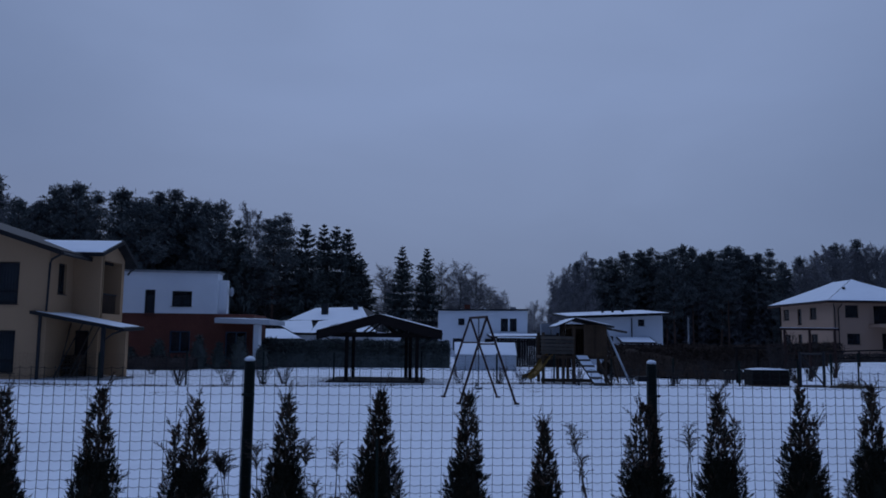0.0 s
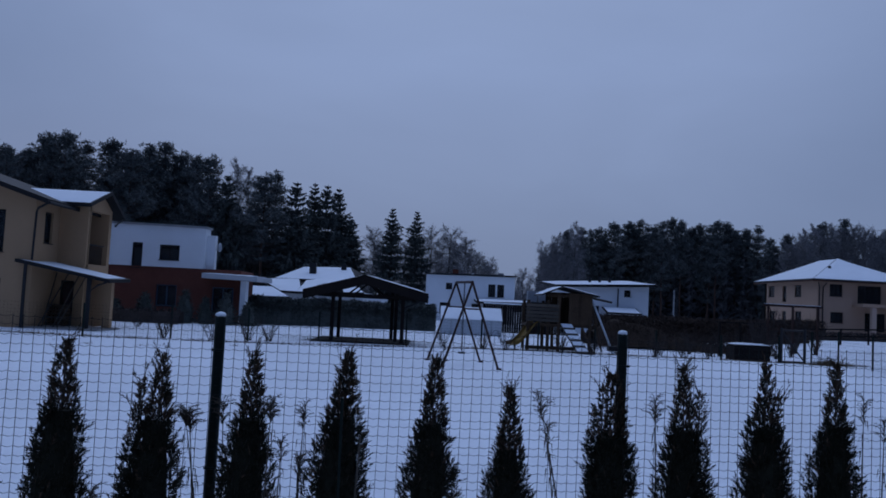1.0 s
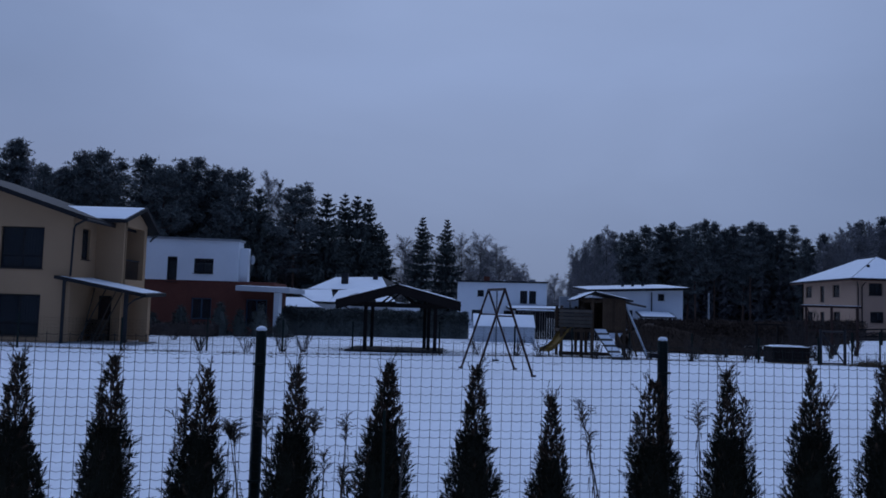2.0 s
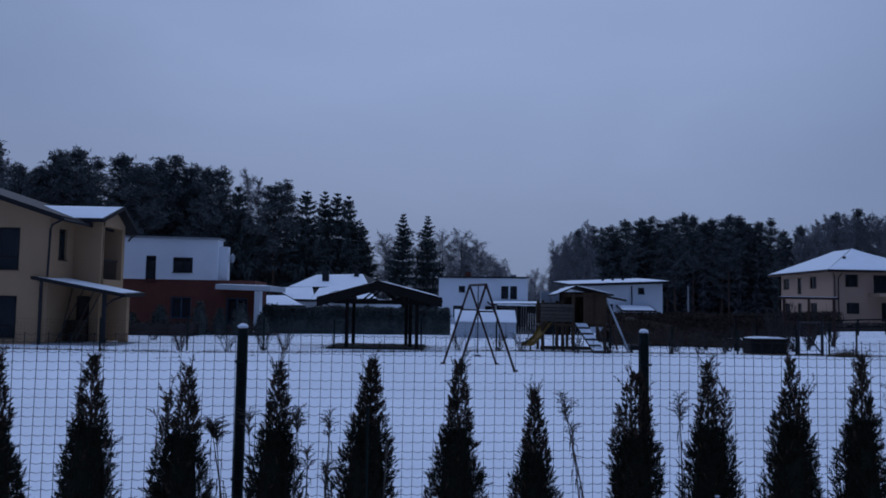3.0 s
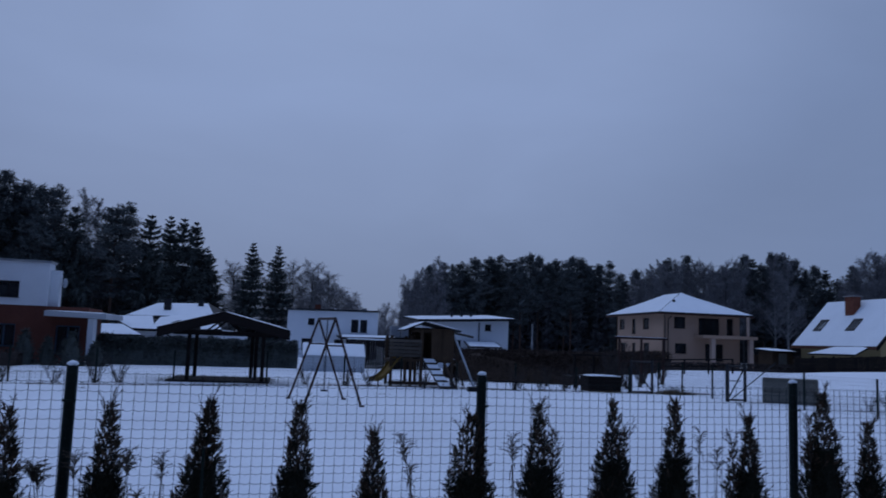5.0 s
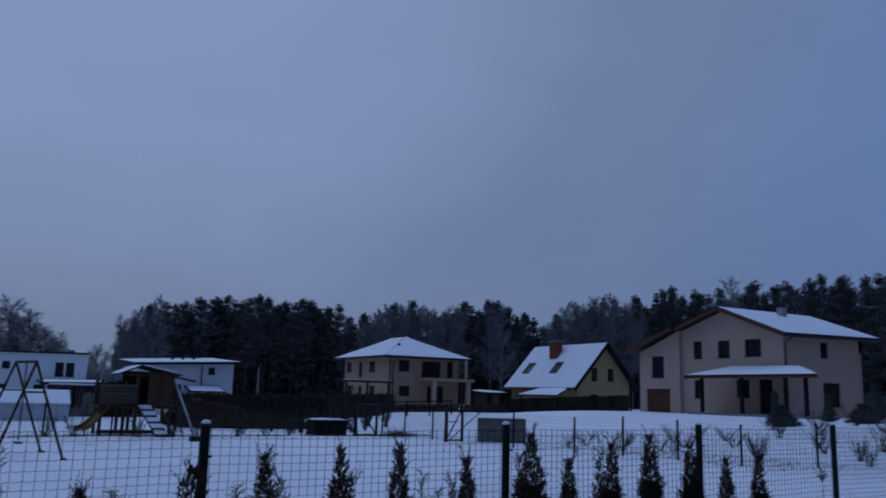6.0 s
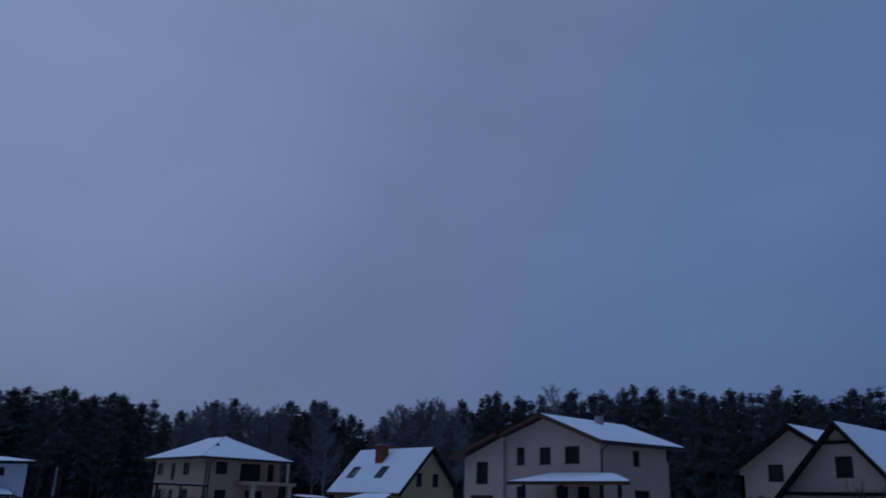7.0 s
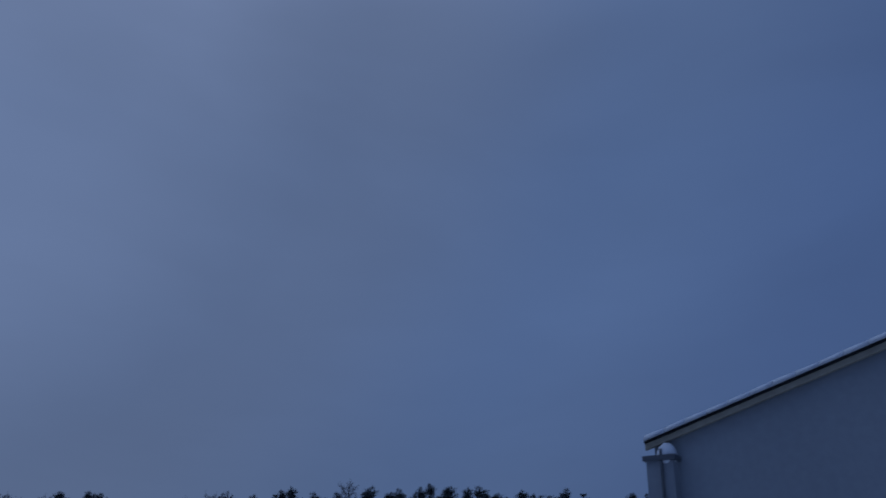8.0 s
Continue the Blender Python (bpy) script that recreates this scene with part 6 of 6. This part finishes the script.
def play_tower():
    t = thing("play_tower", (5.8, 35.5, 0), "wooden play tower with hut, slide and snowy climbing ramp", "play tower")
    for x in (4.6, 5.45, 5.9, 7.25):
        for y in (35.0, 36.6):
            part("post", Shape().box(x - 0.06, y - 0.06, -0.1, x + 0.06, y + 0.06, 2.15 if x < 5.6 else 2.45), WOOD_BROWN, t)
    part("platform", Shape().box(4.5, 34.95, 1.05, 7.35, 36.7, 1.17), WOOD_BROWN, t)
    for i in range(5):
        z = 1.25 + i * 0.155
        part("rail_board", Shape().box(4.5, 34.90, z, 5.9, 34.935, z + 0.12), WOOD_GREY, t)
        part("rail_board", Shape().box(4.5, 36.66, z, 5.9, 36.70, z + 0.12), WOOD_GREY, t)
    # hut
    for i in range(7):
        x = 6.32 + i * 0.135
        part("wall_board", Shape().box(x, 34.93, 1.17, x + 0.128, 34.97, 2.5), WOOD_BROWN, t)
    for i in range(13):
        x = 5.55 + i * 0.135
        part("wall_board", Shape().box(x, 36.62, 1.17, x + 0.128, 36.66, 2.55), WOOD_BROWN, t)
    for i in range(12):
        y = 35.0 + i * 0.135
        part("wall_board", Shape().box(7.24, y, 1.17, 7.28, y + 0.128, 2.42), WOOD_BROWN, t)
    part("hut_gable", Shape().slab([(5.45, 34.95, 2.42), (7.3, 34.95, 2.42), (7.3, 34.99, 2.42), (5.45, 34.99, 2.42)], 0.1), WOOD_BROWN, t)
    roof(t, [(5.1, 34.6, 2.42), (5.1, 37.0, 2.42), (5.95, 37.0, 2.78), (5.95, 34.6, 2.78)], 0.06, 0.05, inset=0.03)
    roof(t, [(7.55, 37.0, 2.44), (7.55, 34.6, 2.44), (5.95, 34.6, 2.78), (5.95, 37.0, 2.78)], 0.06, 0.06, inset=0.03)
    ramp = part("climbing_ramp", Shape().slab([(5.95, 34.95, 1.22), (6.45, 34.95, 1.22), (7.0, 33.6, 0.06), (6.5, 33.6, 0.06)], 0.06), WOOD_GREY, t, "climbing ramp with snow on its boards")
    for i in range(5):
        a, b = i / 5 + 0.03, i / 5 + 0.15
        pa = [Vector((5.97, 34.95, 1.235)).lerp(Vector((6.52, 33.6, 0.075)), k) for k in (a, b)]
        pb = [Vector((6.43, 34.95, 1.235)).lerp(Vector((6.98, 33.6, 0.075)), k) for k in (a, b)]
        part("ramp_snow", Shape().slab([pa[0], pb[0], pb[1], pa[1]], 0.012), ROOF_SNOW, ramp)
    part("ramp_brace", Shape().tube([(6.9, 34.9, 1.05), (7.15, 33.7, 0.05)], 0.05, 4), WOOD_BROWN, t)
    s = Shape()
    line = [Vector((5.0, 35.3, 1.17)), Vector((4.7, 35.1, 1.02)), Vector((4.35, 34.85, 0.55)), Vector((4.05, 34.65, 0.28)), Vector((3.8, 34.5, 0.24))]
    o = Vector((0.35, -0.55, 0)).normalized()
    prof = ((-0.25, 0.14), (-0.22, 0.0), (0.22, 0.0), (0.25, 0.14))
    pts = [p + o * a + Vector((0, 0, b)) for p in line for a, b in prof]
    low = [p - Vector((0, 0, 0.025)) for p in pts]
    n = len(pts)
    fs = [(i * 4 + j, i * 4 + j + 1, i * 4 + j + 5, i * 4 + j + 4) for i in range(4) for j in range(3)]
    s.add(pts + low, fs + [tuple(n + k for k in q[::-1]) for q in fs])
    part("slide", s, PLASTIC_YELLOW, t, "yellow plastic slide")
    for x, y in ((4.05, 34.7),):
        part("slide_leg", Shape().box(x - 0.03, y - 0.03, -0.05, x + 0.03, y + 0.03, 0.25), METAL_DARK, t)
    part("ground_beam", Shape().box(4.5, 34.92, 0.08, 7.0, 35.0, 0.22), WOOD_BROWN, t)
    for a, b in (((7.3, 35.2, 2.38), (8.2, 34.5, -0.02)), ((7.3, 35.4, 2.38), (8.15, 36.6, -0.02))):
        part("swing_leg", Shape().tube([a, b], 0.042, 8), POLY if b[1] < 35 else WOOD_BROWN, t)
    part("swing_beam", Shape().tube([(7.2, 35.3, 2.38), (8.3, 35.6, 2.2)], 0.05, 8), WOOD_GREY, t)


play_tower()


def greenhouse():
    t = thing("greenhouse", (3, 50, 0), "small pale greenhouse with snow-covered roof", "greenhouse")
    x0, x1, y0, y1 = 1.25, 4.85, 49.0, 51.4
    s = Shape()
    for a, b, c, d in ((x0, y0, x1, y0 + 0.04), (x0, y1 - 0.04, x1, y1), (x0, y0 + 0.04, x0 + 0.04, y1 - 0.04), (x1 - 0.04, y0 + 0.04, x1, y1 - 0.04)):
        part("wall_sheet", Shape().box(a, b, -0.1, c, d, 0.95), POLY, t)
    for x in (x0 + 0.02, x1 - 0.06):
        part("gable_sheet", Shape().add([(x, y0, 0.95), (x, y1, 0.95), (x, 50.2, 1.62), (x + 0.04, y0, 0.95), (x + 0.04, y1, 0.95), (x + 0.04, 50.2, 1.62)], [(0, 1, 2), (5, 4, 3), (0, 3, 4, 1), (1, 4, 5, 2), (2, 5, 3, 0)]), POLY, t)
    roof(t, [(x0 - 0.05, y0 - 0.1, 0.92), (x1 + 0.05, y0 - 0.1, 0.92), (x1 + 0.05, 50.2, 1.65), (x0 - 0.05, 50.2, 1.65)], 0.04, 0.06, material=POLY, inset=0.03)
    roof(t, [(x1 + 0.05, y1 + 0.1, 0.92), (x0 - 0.05, y1 + 0.1, 0.92), (x0 - 0.05, 50.2, 1.65), (x1 + 0.05, 50.2, 1.65)], 0.04, 0.06, material=POLY, inset=0.03)
    for i in range(7):
        x = x0 + (x1 - x0) * i / 6
        part("rib", Shape().box(x - 0.02, y0 - 0.015, -0.05, x + 0.02, y0 - 0.003, 0.95), METAL_GREY, t)


greenhouse()


def water_tank(x, y):
    t = thing("water_tank", (x, y, 0), "white caged water tank on a timber stand", "tank", "caged tanks")
    part("tank_body", Shape().box(x + 0.04, y + 0.04, 2.2, x + 0.66, y + 0.66, 2.97), PVC_WHITE, t)
    for i in range(5):
        part("cage_bar", Shape().box(x + i * 0.17, y, 2.18, x + i * 0.17 + 0.02, y + 0.03, 3.02), METAL_GREY, t)
    for z in (2.28, 2.6, 2.95):
        part("cage_ring", Shape().box(x, y - 0.02, z, x + 0.7, y, z + 0.02), METAL_GREY, t)
    part("stand", Shape().box(x - 0.05, y - 0.05, -0.1, x + 0.75, y + 0.75, 2.18), WOOD_DARK, t)


water_tank(7.35, 57)
water_tank(8.15, 57)


def compost_box():
    x0, x1 = 13.50, 15.06
    t = thing("compost_box", (14.2, 35.4, 0), "dark timber box with snow-covered lid", "box")
    for i in range(4):
        z = i * 0.16
        part("plank", Shape().box(x0, 35.0, z, x1, 35.05, z + 0.15), WOOD_DARK, t)
        part("plank", Shape().box(x0, 35.05, z, x0 + 0.05, 35.95, z + 0.15), WOOD_DARK, t)
        part("plank", Shape().box(x1 - 0.05, 35.05, z, x1, 35.95, z + 0.15), WOOD_DARK, t)
    part("plank", Shape().box(x0, 35.95, 0, x1, 36.0, 0.63), WOOD_DARK, t)
    lid = part("lid", Shape().box(x0 - 0.04, 34.96, 0.64, x1 + 0.04, 36.04, 0.68), WOOD_DARK, t)
    n, m = 16, 8
    q = Shape()
    for j in range(m + 1):
        for i in range(n + 1):
            a, b = i / n, j / m
            k = min(1.0, 7 * min(a, 1 - a)) * min(1.0, 5 * min(b, 1 - b))
            q.v.append((x0 - 0.03 + (x1 - x0 + 0.06) * a, 34.97 + 1.06 * b, 0.682 + (0.06 + 0.03 * noise.noise(Vector((a * 6, b * 4, 1)))) * k))
    q.f = [(j * (n + 1) + i, j * (n + 1) + i + 1, (j + 1) * (n + 1) + i + 1, (j + 1) * (n + 1) + i) for j in range(m) for i in range(n)]
    part("lid_snow", q, ROOF_SNOW, lid, "snow on the lid", smooth=True)


compost_box()


def crate():
    t = thing("crate", (19.9, 29.6, 0), "weathered grey board crate standing in the snow", "crate")
    a, b = Vector((18.95, 30.0, 0)), Vector((20.65, 29.0, 0))
    d = (b - a).normalized()
    o = Vector((-d.y, d.x, 0))
    L = (b - a).length

    def plank(p, q, z0, z1, th):
        w = Vector((-(q - p).y, (q - p).x, 0)).normalized() * th
        return Shape().hexa([p + Vector((0, 0, z0)), q + Vector((0, 0, z0)), q + w + Vector((0, 0, z0)), p + w + Vector((0, 0, z0)), p + Vector((0, 0, z1)), q + Vector((0, 0, z1)), q + w + Vector((0, 0, z1)), p + w + Vector((0, 0, z1))])

    for i in range(7):
        z = -0.02 + i * 0.142
        part("plank", plank(a, b, z, z + 0.136, 0.03), WOOD_PALE, t)
        part("plank", plank(a + o * 0.9, b + o * 0.9, z, z + 0.136, 0.03), WOOD_PALE, t)
        part("plank", plank(a + o * 0.88, a + o * 0.03, z, z + 0.136, -0.03), WOOD_PALE, t)
        part("plank", plank(b + o * 0.88, b + o * 0.03, z, z + 0.136, 0.03), WOOD_PALE, t)
    q = Shape().slab([a + Vector((0, 0, 0.99)), b + Vector((0, 0, 0.99)), b + o * 0.92 + Vector((0, 0, 0.99)), a + o * 0.92 + Vector((0, 0, 0.99))], 0.02)
    part("lid", q, WOOD_PALE, t)


crate()
solo("garden_stake", Shape().tube([along(0.145, 3.33, -0.1), along(0.13, 3.33, 1.43)], 0.006, 7), METAL_GREEN, "thin green plastic-coated stake by the thujas", "stake")
solo("garden_stake", Shape().tube([along(0.16, 3.36, -0.1), along(0.21, 3.36, 1.28)], 0.004, 6), WOOD_GREY, "thin wooden stick leaning by the thujas", "stake")


# ---- the garage whose gable end stands close on the right ----
def garage():
    t = thing("garage", (7, -1, 0), "pale garage gable with snowy roof and open dark doorway", "garage")
    x = 5.2
    west = Side("X", x)
    ridge, yr, yl = 3.98, -1.5, 1.80

    def under(y):
        return 2.93 + (ridge - 2.98) * (1.85 - y) / (1.85 - yr) if y > yr else 2.93 + (ridge - 2.98) * (y - (2 * yr - 1.85)) / (1.85 - yr)

    yo = 2 * yr - yl
    wall(t, west, [(yo, under(yo)), (yr, under(yr)), (yl, under(yl))], -0.1, [(yo + 0.3, yl - 0.105, -0.1, 2.5)], SHEET_GREY, 0.16)
    part("wall", Shape().box(x + 0.16, yl - 0.1, -0.1, 11, yl, 2.86), PVC_WHITE, t)
    part("wall", Shape().box(x + 0.16, yo, -0.1, 11, yo + 0.16, 2.86), PVC_WHITE, t)
    part("wall", Shape().box(11, yo, -0.1, 11.16, yl, 2.86), PVC_WHITE, t)
    # black sheets over the pale inner walls, in place of the shade indoors
    part("shade_ceiling", Shape().box(x + 0.16, yo + 0.16, 2.62, 11, yl - 0.16, 2.70), SHADE_DARK, t)
    part("shade_lining", Shape().box(10.8, yo + 0.16, -0.05, 11, yl - 0.16, 2.6).box(x + 0.162, yl - 0.16, -0.05, 10.8, yl - 0.104, 2.6), SHADE_DARK, t)
    part("floor_slab", Shape().box(x, yo + 0.16, -0.1, 11, yl - 0.16, 0.03), CONCRETE, t)
    for ya in (1.84, 2 * yr - 1.84):
        za = 2.965
        roof(t, [(x - 0.07, ya, za), (11.3, ya, za), (11.3, yr, ridge), (x - 0.07, yr, ridge)], 0.014, 0.075, inset=0.01)
        v = Shape()
        v.hexa([(x - 0.06, ya, za - 0.055), (x - 0.035, ya, za - 0.055), (x - 0.035, yr, ridge - 0.055), (x - 0.06, yr, ridge - 0.055), (x - 0.06, ya, za - 0.017), (x - 0.035, ya, za - 0.017), (x - 0.035, yr, ridge - 0.017), (x - 0.06, yr, ridge - 0.017)])
        rim = Shape()
        for k in range(24):
            a, b = ((ya + (yr - ya) * m / 24, za + (ridge - za) * m / 24 + 0.038 + 0.010 * noise.noise(Vector((m * 0.7, ya, 0)))) for m in (k, k + 1))
            rim.hexa([(x - 0.085, a[0], za + (ridge - za) * k / 24 + 0.002), (x + 0.1, a[0], za + (ridge - za) * k / 24 + 0.002), (x + 0.1, b[0], za + (ridge - za) * (k + 1) / 24 + 0.002), (x - 0.085, b[0], za + (ridge - za) * (k + 1) / 24 + 0.002), (x - 0.055, a[0], a[1]), (x + 0.1, a[0], a[1] + 0.015), (x + 0.1, b[0], b[1] + 0.015), (x - 0.055, b[0], b[1])])
        part("snow_rim", rim, ROOF_SNOW, t, "snow hanging at the roof edge", smooth=True)
        part("verge_board", v, TRIM_CREAM, t, "cream board under the roof edge")
    # lamp housing with snow on it, and the round white post below
    y = 1.70
    c = part("wall_cabinet", Shape().box(x - 0.10, y - 0.05, 2.48, x - 0.001, y + 0.125, 2.83), PVC_WHITE, t, "white corner casing with grey rims")
    part("rim", Shape().box(x - 0.125, y - 0.07, 2.83, x - 0.001, y + 0.14, 2.862), RIM_GREY, c)
    part("rim", Shape().box(x - 0.125, y - 0.09, 2.545, x - 0.101, y + 0.13, 2.585), RIM_GREY, c)
    part("snow_cap", Shape().blob((x - 0.06, y, 2.868), 0.06, 0.065, 0.075, 12, 8, 0.15), ROOF_SNOW, c, "rounded cap of snow", smooth=True)
    part("casing_pipe", Shape().tube([(x - 0.115, y + 0.02, -0.05), (x - 0.115, y + 0.02, 2.9)], 0.009, 8), RIM_GREY, c)
    part("post", Shape().box(x - 0.09, y - 0.03, -0.1, x - 0.01, y + 0.04, 2.48), PVC_WHITE, t)
    part("downpipe", Shape().tube([(x - 0.05, y + 0.11, -0.05), (x - 0.05, y + 0.11, 2.48)], 0.03, 10), TRIM_CREAM, t)


garage()
